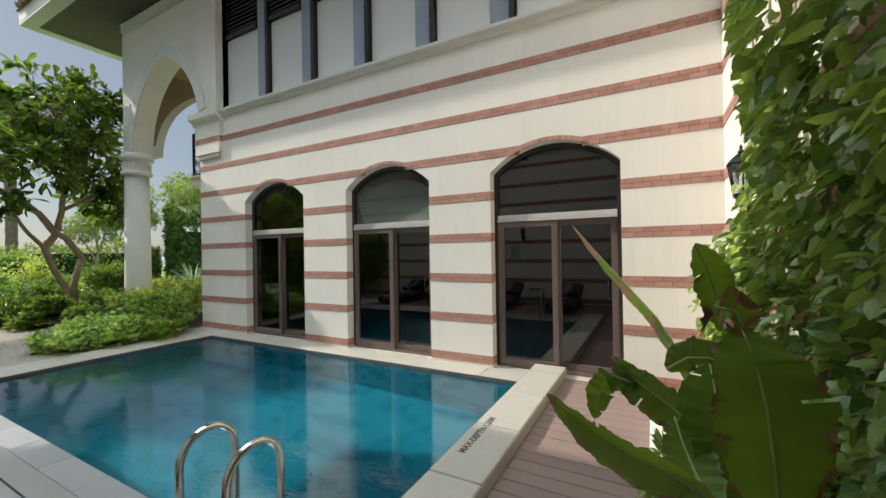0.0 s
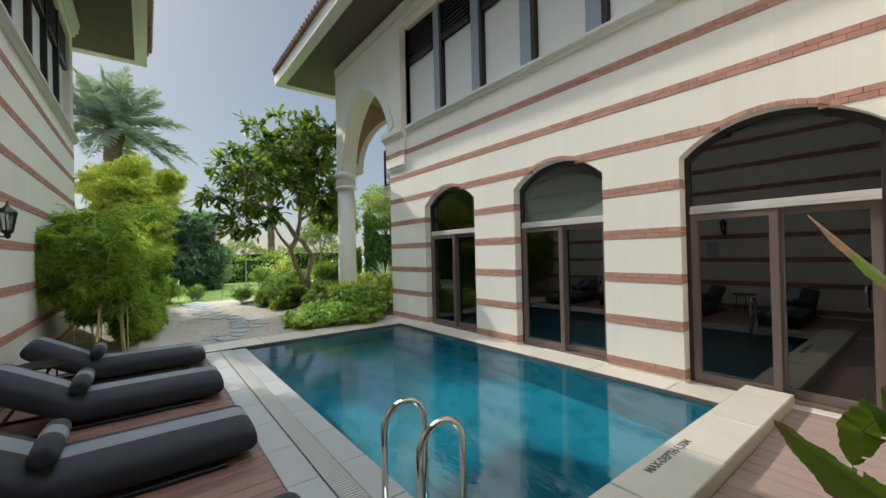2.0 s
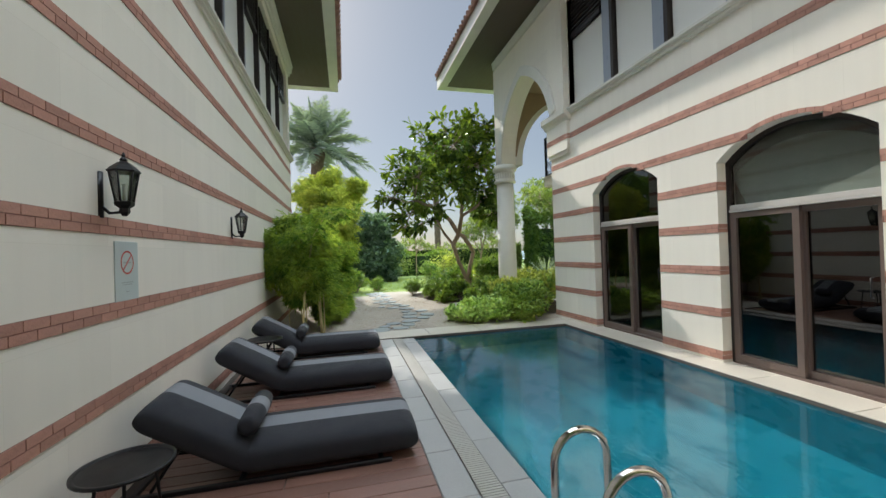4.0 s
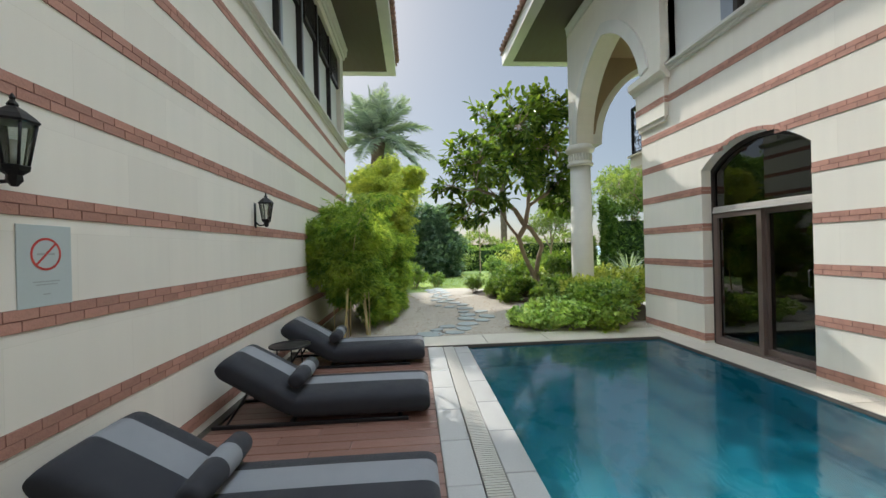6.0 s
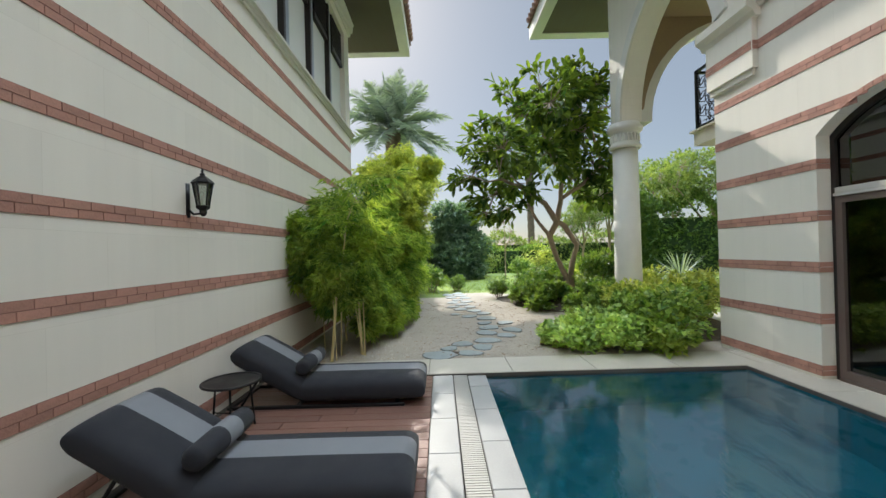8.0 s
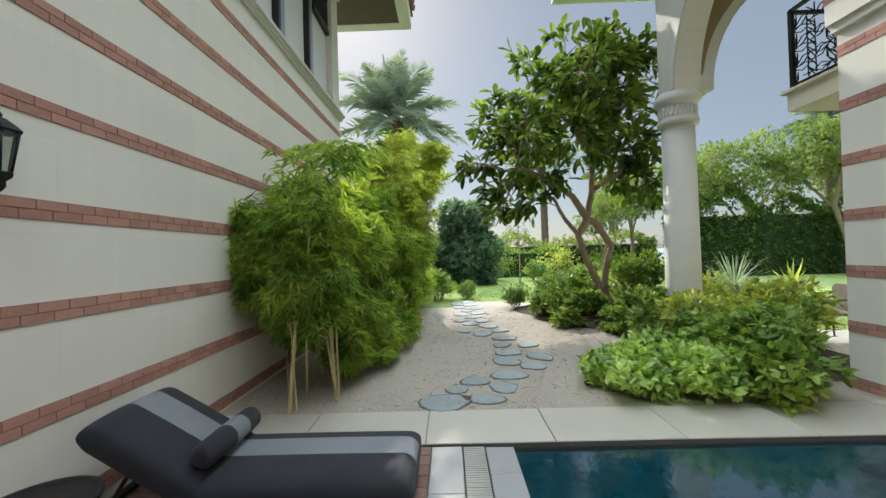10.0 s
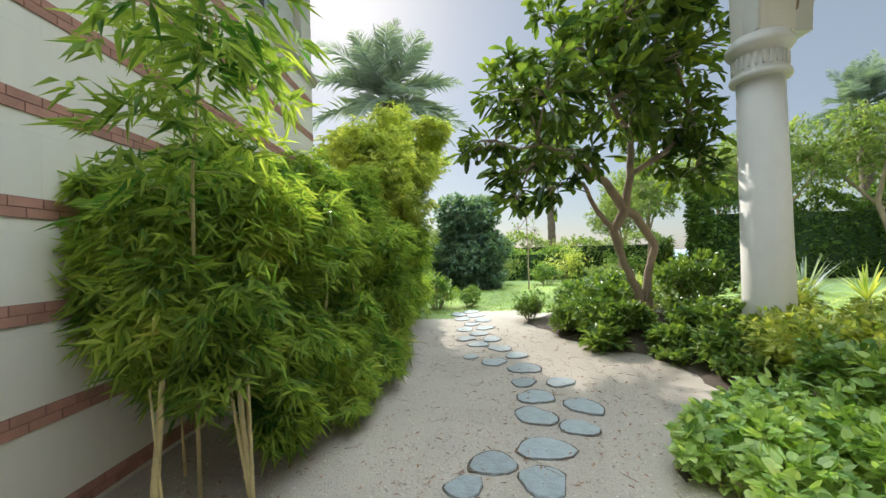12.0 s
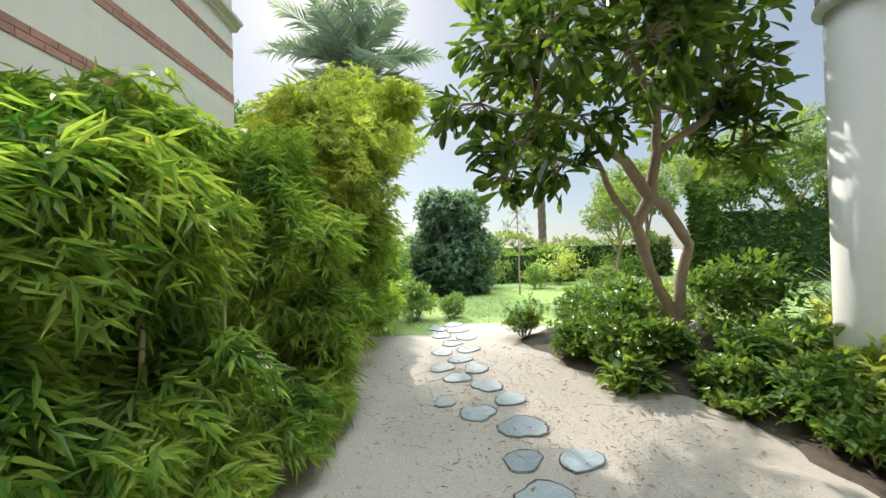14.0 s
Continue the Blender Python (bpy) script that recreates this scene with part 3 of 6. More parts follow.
def roof(name, label, x0, x1, y0, y1, ridge):
    """A low hipped roof: dark soffit boards, white fascia all round, and tile rows ending over the edge."""
    rf = thing(name, ((x0 + x1) / 2, (y0 + y1) / 2, EAVE), label, "roof", kind="structure")
    ox, oy = (x0 + x1) / 2, (y0 + y1) / 2
    a0, a1, b0, b1 = x0 - ox, x1 - ox, y0 - oy, y1 - oy
    bm = bmesh.new()
    t, e = 0.28, 0.50
    for q in ((a0, a0 + t, b0, b1), (a1 - t, a1, b0, b1), (a0 + t, a1 - t, b0, b0 + t), (a0 + t, a1 - t, b1 - t, b1)):
        box(bm, *q, 0.0, 0.05)
    for q in ((a0 - 0.005, a0 + 0.05, b0, b1), (a1 - 0.05, a1 + 0.005, b0, b1), (a0 + 0.05, a1 - 0.05, b0 - 0.005, b0 + 0.05), (a0 + 0.05, a1 - 0.05, b1 - 0.05, b1 + 0.005)):
        box(bm, *q, 0.051, 0.34)
    part("fascia", bm, M["trim"], rf, "white eaves board")
    bm = bmesh.new()
    box(bm, a0 + t, a1 - t, b0 + t, b1 - t, 0.022, 0.05)
    part("soffit", bm, M["soffit"], rf, "dark brown soffit")
    bm = bmesh.new()
    w = (b1 - b0) / 2
    lo = [bm.verts.new(p) for p in ((a0 - 0.05, b0 - 0.05, 0.36), (a1 + 0.05, b0 - 0.05, 0.36), (a1 + 0.05, b1 + 0.05, 0.36), (a0 - 0.05, b1 + 0.05, 0.36))]
    top = [bm.verts.new(p) for p in ((a0 + w, 0, ridge), (a1 - w, 0, ridge))]
    for f in ((lo[0], lo[1], top[1], top[0]), (lo[1], lo[2], top[1]), (lo[2], lo[3], top[0], top[1]), (lo[3], lo[0], top[0]), lo[::-1]):
        bm.faces.new(f)
    part("roof_deck", bm, M["roof_tile"], rf)
    rise = (ridge - 0.36) / w
    bm = bmesh.new()
    n, d = int((b1 - b0) / 0.21), (b1 - b0) / int((b1 - b0) / 0.21)
    for k in range(n):
        y = b0 + (k + 0.5) * d
        run = min(w - abs(y) - 0.05, 1.6)
        if run > 0.1:
            tube(bm, [(a0 - 0.12, y, 0.36), (a0 + run, y, 0.36 + rise * (run + 0.1))], [0.075, 0.068], 8)
    n, d = int((a1 - a0) / 0.21), (a1 - a0) / int((a1 - a0) / 0.21)
    for k in range(n):
        x = a0 + (k + 0.5) * d
        run = min(min(x - a0, a1 - x) - 0.05, 1.6)
        for s, e0 in ((1, b0), (-1, b1)):
            if run > 0.1:
                tube(bm, [(x, e0 - s * 0.12, 0.36), (x, e0 + s * run, 0.36 + rise * (run + 0.1))], [0.075, 0.068], 8)
    part("roof_tiles", bm, M["roof_tile"], rf, "terracotta barrel tiles", kind="stuff")
    return rf


roof("roof_north", "hipped terracotta tiled roof with white eaves over the arcade", -13.5, 3.0, 3.87, 13.0, 2.2)
roof("roof_south", "hipped terracotta tiled roof with white eaves", -14.3, 3.0, -10.0, 0.42, 2.4)


# ---- the tall pointed arch on its column ----
def pointed(x0, x1, z0, top, steps=12):
    """Two-centred pointed arch from (x1, z0) over the point back to (x0, z0)."""
    c, w, h = (x0 + x1) / 2, (x1 - x0) / 2, top - z0
    r = (h * h + w * w) / (2 * w)
    end = math.asin(h / r) if r > w and h < r else math.pi / 2
    right = [(c + r * math.cos(end * k / steps) - (r - w), z0 + r * math.sin(end * k / steps)) for k in range(steps + 1)]
    return right + [(2 * c - x, z) for x, z in right[:-1]][::-1]


AX0, AX1, AZ, ATOP = -10.70, -7.86, 4.10, 6.07
AY0, AY1 = 5.08, 5.50
bm = bmesh.new()
inner = [p for p in pointed(AX0, AX1, AZ + 0.02, ATOP) if p[0] < -9.3 or p[1] > 4.52]
prism(bm, [(-11.20, AZ), (-11.20, SOFFIT), (-7.36, SOFFIT), (-7.36, 4.538), (AX1, 4.538)] + inner[:-1] + [(AX0, AZ)], "y", AY0, AY1)
arch_wall = piece("arcade_wall", bm, M["stucco"], "pale cream wall over a tall pointed arch", "arch wall", kind="structure")
bm = bmesh.new()
outer = [p for p in pointed(AX0 - 0.24, AX1 + 0.24, AZ + 0.02, ATOP + 0.25) if p[0] < -9.3 or p[1] > 4.56]
prism(bm, outer + inner[::-1], "y", AY0 - 0.04, AY0 - 0.002)
piece("arch_trim", bm, M["trim"], "white raised band round the pointed arch", "arch trim", kind="structure")
# cross arch running north from the column
bm = bmesh.new()
prism(bm, [(5.5, AZ), (5.5, SOFFIT), (9.6, SOFFIT), (9.6, AZ), (9.3, AZ)] + pointed(5.75, 9.3, AZ + 0.02, 6.2)[1:-1] + [(5.75, AZ)], "x", -11.2, -10.75)
piece("arcade_side_wall", bm, M["trim"], "pale cream side wall with a pointed arch", "arch wall", kind="structure")
bm = bmesh.new()
big = [p for p in pointed(5.56, 9.49, AZ + 0.02, 6.27) if p[1] > AZ + 0.2]
prism(bm, [(5.504, 6.298), (9.6, 6.298), (9.6, AZ + 0.25), (9.49, AZ + 0.25)] + big + [(5.56, AZ + 0.25), (5.504, AZ + 0.25)], "x", -10.747, -10.735)
piece("arcade_lining", bm, M["lining"], "brown painted wall inside the arcade", "arch wall", kind="structure")
bm = bmesh.new()
box(bm, -11.2, NW - 0.002, 5.502, 10.0, 6.30, 6.36)
piece("arcade_ceiling", bm, M["lining"], "dark brown arcade ceiling", "ceiling", kind="structure")


def column(at):
    c = thing("column", at, "pale painted round column with a carved ring capital, standing in shrubs", "column", kind="structure")
    bm = bmesh.new()
    lathe(bm, [(0.28, -0.1), (0.275, 0.5), (0.250, 3.56)], sides=40)
    part("shaft", bm, M["trim"], c, smooth=False)
    bm = bmesh.new()
    lathe(bm, [(0.262, 3.56), (0.315, 3.57), (0.325, 3.60), (0.315, 3.64), (0.275, 3.66), (0.275, 3.90), (0.335, 3.93), (0.36, 3.97), (0.36, 4.02), (0.31, 4.05), (0.31, 4.10)], sides=40)
    part("capital", bm, M["trim"], c)
    for k in range(24):
        a = 2 * math.pi * k / 24
        bm = bmesh.new()
        box(bm, -0.018, 0.018, -0.012, 0.014, 3.70, 3.86, 0.006)
        bmesh.ops.transform(bm, matrix=Matrix.Rotation(a, 4, "Z") @ Matrix.Translation((0, 0.285, 0)), verts=bm.verts)
        part("flute", bm, M["trim"], c)
    return c


column((-10.95, 5.25, 0))
column((-10.97, 9.45, 0))

# corbel under the pier at the villa's corner
bm = bmesh.new()
box(bm, -8.23, NW - 0.002, 5.232, 5.60, 3.681, 4.299)
box(bm, -8.23, -7.40, 5.155, 5.229, 3.681, 4.299)
box(bm, -8.21, -7.45, 5.185, 5.229, 3.60, 3.68)
box(bm, -8.21, NW - 0.002, 5.232, 5.58, 3.60, 3.68)
prism(bm, [(5.64, 4.30), (5.155, 4.30), (5.13, 4.36), (5.05, 4.42), (5.05, 4.536), (5.64, 4.536)], "x", -8.31, -7.34)
piece("corbel", bm, M["stucco"], "cream corbel block carrying the arch at the wall corner", "corbel", kind="structure")


# ---- doors in the three arches, rooms behind ----
def door_set(i, x0, x1):
    c, w = (x0 + x1) / 2, (x1 - x0) / 2
    y = NY + DEEP
    d = thing("arched_door", (c, y, 0), "brown metal sliding glass doors under an arched fanlight, dark glass", "glass door", "arched doors facing the pool", "structure")
    head = [(x - c, z) for x, z in arc(x0, x1)]
    inner = [((x - c) * (1 - 0.05 / w), z - 0.05) for x, z in arc(x0, x1)]
    bm = bmesh.new()
    prism(bm, [(w, 0.0)] + head + [(-w, 0.0), (-w + 0.05, 0.0)] + inner[::-1] + [(w - 0.05, 0.0)], "y", 0.0, 0.07)
    part("frame", bm, M["frame_dark"], d, "dark bronze arched frame")
    bm = bmesh.new()
    box(bm, -w + 0.052, w - 0.052, -0.035, 0.06, 1.945, 1.975)
    box(bm, -w + 0.052, w - 0.052, -0.02, 0.06, 1.977, 2.035, 0.004)
    part("transom", bm, M["frame_pale"], d, "pale brown transom bar")
    bm = bmesh.new()
    box(bm, -w + 0.052, w - 0.052, -0.02, 0.12, 0.0, 0.035)
    part("sill_track", bm, M["frame"], d)
    for name, a, b, yy in (("sliding_door", -w + 0.055, 0.045, 0.0), ("fixed_door", 0.0, w - 0.055, 0.055)):
        s = part(name, panel(a, b, 0.04, 1.943, yy), M["frame"], d)
        bm = bmesh.new()
        box(bm, a + 0.075, b - 0.075, yy + 0.012, yy + 0.018, 0.125, 1.875)
        g = part("pane", bm, M["glass"], s)
        g.visible_shadow = False
    bm = bmesh.new()
    tube(bm, [(w - 0.16, -0.005, 0.98), (w - 0.16, -0.035, 0.99), (w - 0.16, -0.035, 1.17), (w - 0.16, -0.005, 1.18)], 0.008, 8)
    part("handle", bm, M["black_metal"], d)
    bm = bmesh.new()
    prism(bm, [(w - 0.055, 2.037)] + [(x, z - 0.006) for x, z in inner] + [(-w + 0.055, 2.037)], "y", 0.03, 0.036)
    g = part("fanlight", bm, M["clear"] if i == 1 else M["glass"], d)
    g.visible_shadow = False


def panel(a, b, z0, z1, y, t=0.07):
    bm = bmesh.new()
    box(bm, a, a + t, y - 0.02, y + 0.03, z0, z1)
    box(bm, b - t, b, y - 0.02, y + 0.03, z0, z1)
    box(bm, a + t, b - t, y - 0.02, y + 0.03, z0, z0 + 0.08)
    box(bm, a + t, b - t, y - 0.02, y + 0.03, z1 - t, z1)
    return bm


for i, (x0, x1) in enumerate(ARCHES):
    door_set(i, x0, x1)
bm = bmesh.new()
box(bm, NW + 0.3, EX, 5.53, 9.9, -0.06, 0.0)
piece("floor_inside", bm, M["room"], "dim tiled room floor", "floor", kind="structure")
bm = bmesh.new()
box(bm, NW + 0.3, EX, 5.75, 9.9, 3.1, 3.2)
piece("ceiling_inside", bm, M["room"], "plain room ceiling", "ceiling", kind="structure")
bm = bmesh.new()
box(bm, NW + 0.31, EX, 9.7, 9.8, 0.0, 3.1)
box(bm, -2.0, -1.9, 5.6, 9.7, 0.0, 3.1)
piece("wall_inside", bm, M["room"], "plain room walls", "wall", kind="structure")
x0, x1 = ARCHES[1]
bm = bmesh.new()
prism(bm, [(x1 + 0.1, 2.03), (x1 + 0.1, 2.55)] + [(x + 0.03, z - 0.19) for x, z in arc(x0, x1)] + [(x0 + 0.20, 2.03)], "y", 5.46, 5.47)
piece("fanlight_blind", bm, M["curtain"], "grey-green blind behind the arched fanlight", "blind")

# ---- pool ----
px0, px1, py0, py1 = POOL


def tiled(name, label, u0, u1, v0, v1, put, step=0.15):
    """Basin face of square tiles over a grout sheet, as one mesh."""
    bm = bmesh.new()
    nu, nv = round((u1 - u0) / step), round((v1 - v0) / step)
    su, sv = (u1 - u0) / nu, (v1 - v0) / nv
    bm.faces.new([bm.verts.new(put(u, v, -0.002)) for u, v in ((u0, v0), (u1, v0), (u1, v1), (u0, v1))])
    for i in range(nu):
        for j in range(nv):
            a, b = u0 + i * su + 0.002, v0 + j * sv + 0.002
            bm.faces.new([bm.verts.new(put(u, v, 0)) for u, v in ((a, b), (a + su - 0.004, b), (a + su - 0.004, b + sv - 0.004), (a, b + sv - 0.004))])
    bmesh.ops.recalc_face_normals(bm, faces=bm.faces[:])
    return piece(name, bm, M["pool_tile"], label, "pool basin", kind="structure")


DEPTH = -1.27
tiled("pool_floor", "blue tiled pool floor", px0 - 0.02, px1 + 0.02, py0 - 0.02, py1 + 0.02, lambda u, v, d: (u, v, DEPTH + d))
tiled("pool_wall_south", "blue tiled pool side", px0 - 0.02, px1 + 0.02, DEPTH - 0.03, -0.08, lambda u, v, d: (u, py0 + d, v))
tiled("pool_wall_north", "blue tiled pool side", px0 - 0.02, px1 + 0.02, DEPTH - 0.03, -0.07, lambda u, v, d: (u, py1 - d, v))
tiled("pool_wall_west", "blue tiled pool side", py0 - 0.02, py1 + 0.02, DEPTH - 0.03, -0.07, lambda u, v, d: (px0 + d, u, v))
tiled("pool_wall_east", "blue tiled pool side", py0 - 0.02, py1 + 0.02, DEPTH - 0.03, -0.02, lambda u, v, d: (px1 - d, u, v))
bm = bmesh.new()
bm.faces.new([bm.verts.new(p) for p in ((px0 + 0.002, py0 - 0.11, WATER), (px1 - 0.002, py0 - 0.11, WATER), (px1 - 0.002, py1 - 0.002, WATER), (px0 + 0.002, py1 - 0.002, WATER))])
w = piece("pool_water", bm, M["water"], "calm teal pool water with small ripples", "water", kind="structure")
w.visible_shadow = False


def stones(name, label, cells, z0, z1, mat, category="coping", bevel=0.006, under="joint"):
    """Stone pieces: cells of (x0, x1, y0, y1), each a mesh of its own under one base bed."""
    xs0, xs1 = min(c[0] for c in cells), max(c[1] for c in cells)
    ys0, ys1 = min(c[2] for c in cells), max(c[3] for c in cells)
    bm = bmesh.new()
    box(bm, xs0, xs1, ys0, ys1, z0, z1 - 0.012)
    bed = piece(name, bm, M[under], label, category, kind="structure")
    made = {}
    for a, b, c, d in cells:
        key = (round(b - a, 3), round(d - c, 3))
        if key not in made:
            bm = bmesh.new()
            w, h = (b - a) / 2 - 0.0022, (d - c) / 2 - 0.0022
            box(bm, -w, w, -h, h, -0.0115, 0.0, bevel)
            made[key] = mesh_of("stone", bm, mat)
        share("stone", made[key], bed, ((a + b) / 2, (c + d) / 2, z1 + random.uniform(-0.0012, 0.0012)))
    return bed


def cut(a, b, step, off=0.0):
    out, x = [], a
    nxt = a + (step * (1 - off) if off else step)
    while x < b - 0.01:
        out.append((x, min(nxt, b)))
        x, nxt = nxt, nxt + step
    return out


stones("coping_north", "pale travertine pool coping along the villa wall", [(a, b, py1 - 0.02, NY + 0.12) for a, b in cut(px0 - 0.02, px1 + 0.0, 0.95)], -0.07, 0.0, M["coping"])
stones("coping_west", "pale travertine coping step at the pool end", [(px0 - 0.62, px0 + 0.02, a, b) for a, b in cut(SY, NY + 0.25, 1.02, 0.0)], -0.12, 0.0, M["coping"])
ZS = -0.02
stones("coping_south", "wet pale travertine overflow coping", [(a, b, 1.476, py0 + 0.0) for a, b in cut(px0 + 0.02, px1, 0.62, 0.4)], -0.14, ZS - 0.012, M["tile"])
stones("tile_strip", "pale stone tile strip beside the timber deck", [(a, b, 1.06, 1.30) for a, b in cut(px0 + 0.02, EX, 0.60)], -0.14, ZS, M["tile"])
bm = bmesh.new()
box(bm, px0 + 0.025, EX, 1.3005, 1.4755, -0.16, -0.07)
gr = piece("overflow_grate", bm, M["joint"], "pale slatted overflow grate beside the pool", "drain grate", kind="structure")
bm = bmesh.new()
box(bm, -0.0095, 0.0095, -0.080, 0.080, -0.02, 0.0)
slat = mesh_of("slat", bm, M["grate"])
for k in range(298):
    share("slat", slat, gr, (px0 + 0.05 + k * 0.0277, 1.388, ZS))

# raised curb at the east end, with stencilled depth
CZ = 0.10
stones("curb_east", "raised travertine curb between pool and deck", [(px1 - 0.01, -0.62, a, b) for a, b in cut(1.30, NY + 0.10, 0.80, 0.35)], -0.3, CZ, M["coping"], "curb", 0.010, "coping")
txt = bpy.data.curves.new("depth_mark", "FONT")
txt.body, txt.size, txt.extrude, txt.align_x, txt.align_y = "MAX-DEPTH-1.50M", 0.078, 0.0006, "CENTER", "CENTER"
txt.offset = 0.0028
txt.materials.append(M["ink"])
t_ob = new("depth_mark", txt)
t_ob.location, t_ob.rotation_euler = (-0.905, 3.24, CZ + 0.0018), (0, 0, math.pi / 2)
tagged(t_ob, "black stencilled depth mark on the curb", "marking")


# ---- timber decks: boards as pieces ----
def deck(name, label, boards, z, mat, axis):
    xs = [b[0] for b in boards] + [b[1] for b in boards]
    ys = [b[2] for b in boards] + [b[3] for b in boards]
    bm = bmesh.new()
    box(bm, min(xs), max(xs), min(ys), max(ys), z - 0.2, z - 0.024)
    bed = piece(name, bm, M["joint"], label, "deck", kind="structure")
    made = {}
    for a, b, c, d in boards:
        key = (round(b - a, 3), round(d - c, 3))
        if key not in made:
            bm = bmesh.new()
            w, h = (b - a) / 2 - 0.0035, (d - c) / 2 - 0.0035
            box(bm, -w, w, -h, h, -0.023, 0, 0.003)
            made[key] = mesh_of("board", bm, mat)
        share("board", made[key], bed, ((a + b) / 2, (c + d) / 2, z + random.uniform(-0.001, 0.001)))


boards = []
for k, (a, b) in enumerate(cut(px0 + 0.02, EX, 0.132)):
    joint = (-0.25, 0.35, 0.05)[k % 3]
    boards += [(a, b, SY + 0.10, joint), (a, b, joint, 1.0600)]
deck("deck_south", "reddish brown timber deck along the loungers", boards, ZS, M["wood"], "y")
boards = [(-0.618, 0.30, a, b) for a, b in cut(1.32, NY + 0.02, 0.145)]
deck("deck_east", "weathered grey-brown timber deck beside the curb", boards, -0.005, M["wood_x"], "x")
bm = bmesh.new()
box(bm, -0.62, EX, NY + 0.022, NY + 0.30, -0.2, 0.0)
piece("threshold", bm, M["coping"], "pale stone door threshold", "threshold", kind="structure")
bm = bmesh.new()
box(bm, px0 + 0.02, EX, SY, SY + 0.098, -0.2, ZS - 0.03)
piece("drain_gap", bm, M["joint"], "dark gap between deck and wall", "gap", kind="structure")
bm = bmesh.new()
box(bm, 0.302, 0.42, 1.32, 4.3, -0.2, 0.07, 0.008)
piece("planter_edge", bm, M["stucco"], "cream rendered planter edge", "planter edge", kind="structure")
bm = bmesh.new()
box(bm, 0.422, EX, 1.32, 4.3, -0.2, 0.05)
box(bm, 0.302, EX, 4.302, NY, -0.2, -0.01)
piece("planter_soil", bm, M["soil"], "dark planter soil under the climber", "soil", kind="structure")


# ---- ground outside ----
def ground():
    """One sheet to the horizon, with the pool and decks cut out."""
    xs = [-900, -200, -60, -40] + [-30 + 0.5 * k for k in range(44)] + [px0 - 0.62, -7.27, EX, 20, 200, 900]
    ys = [-900, -200, -40, -12] + [-6 + 0.5 * k for k in range(10)] + [SY, 1.32] + [1.7 + 0.5 * k for k in range(7)] + [NY + 0.25] + [6 + 0.5 * k for k in range(30)] + [30, 60, 200, 900]
    bm = bmesh.new()
    grid = {}
    for i, x in enumerate(xs):
        for j, y in enumerate(ys):
            z = -0.012 + (noise.noise((x * 0.6, y * 0.6, 0)) * 0.012 if -31 < x < -8.2 and -7 < y < 22 else 0)
            if abs(x) > 150 or abs(y) > 150:
                z = -1.5
            grid[i, j] = bm.verts.new((x, y, z))
    for i in range(len(xs) - 1):
        for j in range(len(ys) - 1):
            cx, cy = (xs[i] + xs[i + 1]) / 2, (ys[j] + ys[j + 1]) / 2
            if cx > px0 - 0.62 and cx < EX and SY < cy < NY + 0.25:
                continue
            f = bm.faces.new((grid[i, j], grid[i + 1, j], grid[i + 1, j + 1], grid[i, j + 1]))
            f.material_index = 0
            if cx < -15.0 - 0.9 * math.sin(cy * 0.7) or cy > 6.3:
                f.material_index = 1
            # far sheet to the horizon: distance haze put into its pale blue colour
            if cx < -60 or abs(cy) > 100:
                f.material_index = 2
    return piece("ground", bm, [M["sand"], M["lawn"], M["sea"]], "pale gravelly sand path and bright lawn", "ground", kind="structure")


ground()
# terrace beyond the villa corner
bm = bmesh.new()
box(bm, -10.9, NW, NY + 0.27, 12.0, -0.2, 0.0)
piece("terrace", bm, M["paving"], "white paved terrace", "terrace", kind="structure")
bm = bmesh.new()
box(bm, -9.18, NW, 5.58, 9.4, 3.15, 3.37)
box(bm, -9.23, NW, 5.53, 9.4, 3.37, 3.41, 0.005)
balcony = piece("balcony", bm, M["reveal"], "cream balcony slab with black lattice railing", "balcony", kind="structure")


def lattice(length, height):
    """Black star lattice between two rails, in the xz plane."""
    bm = bmesh.new()
    box(bm, 0, length, -0.02, 0.02, height - 0.04, height)
    box(bm, 0, length, -0.015, 0.015, 0.03, 0.055)
    box(bm, 0, 0.035, -0.02, 0.02, 0, height)
    box(bm, length - 0.035, length, -0.02, 0.02, 0, height)
    s = 0.24
    for i in range(int(length / s) + 1):
        for j in range(int((height - 0.1) / s) + 1):
            cx, cz = 0.03 + i * s, 0.06 + j * s
            for k in range(8):
                a0, a1 = math.pi / 8 + k * math.pi / 4, math.pi / 8 + (k + 1) * math.pi / 4
                for r0, r1 in ((0.055, 0.055), (0.055, 0.13)):
                    p, q = (cx + r0 * math.cos(a0), cz + r0 * math.sin(a0)), (cx + r1 * math.cos(a1), cz + r1 * math.sin(a1))
                    if all(0.02 < v[0] < length - 0.02 and 0.05 < v[1] < height - 0.03 for v in (p, q)):
                        tube(bm, [(p[0], 0, p[1]), (q[0], 0, q[1])], 0.007, 4)
    return bm


r = part("railing", lattice(3.7, 1.0), M["black_metal"], balcony, "black lattice railing")
r.location, r.rotation_euler = (-9.14, 5.60, 3.41), (0, 0, math.pi / 2)
r = part("railing", lattice(0.88, 1.0), M["black_metal"], balcony, "black lattice railing")
r.location = (-9.12, 5.60, 3.41)


# ---- vegetation ----
def jitter(rng, n, s):
    return rng.normal(0, s, (n, 3))


def crown_mesh(name, chunks, mat):
    v, f = joined(chunks)
    return mesh_np(name, v, f, mat)


def add_crown(parent, name, chunks, mat, label=""):
    ob = new(name, crown_mesh(name, chunks, mat))
    ob.parent = parent
    return tagged(ob, label, kind="stuff")


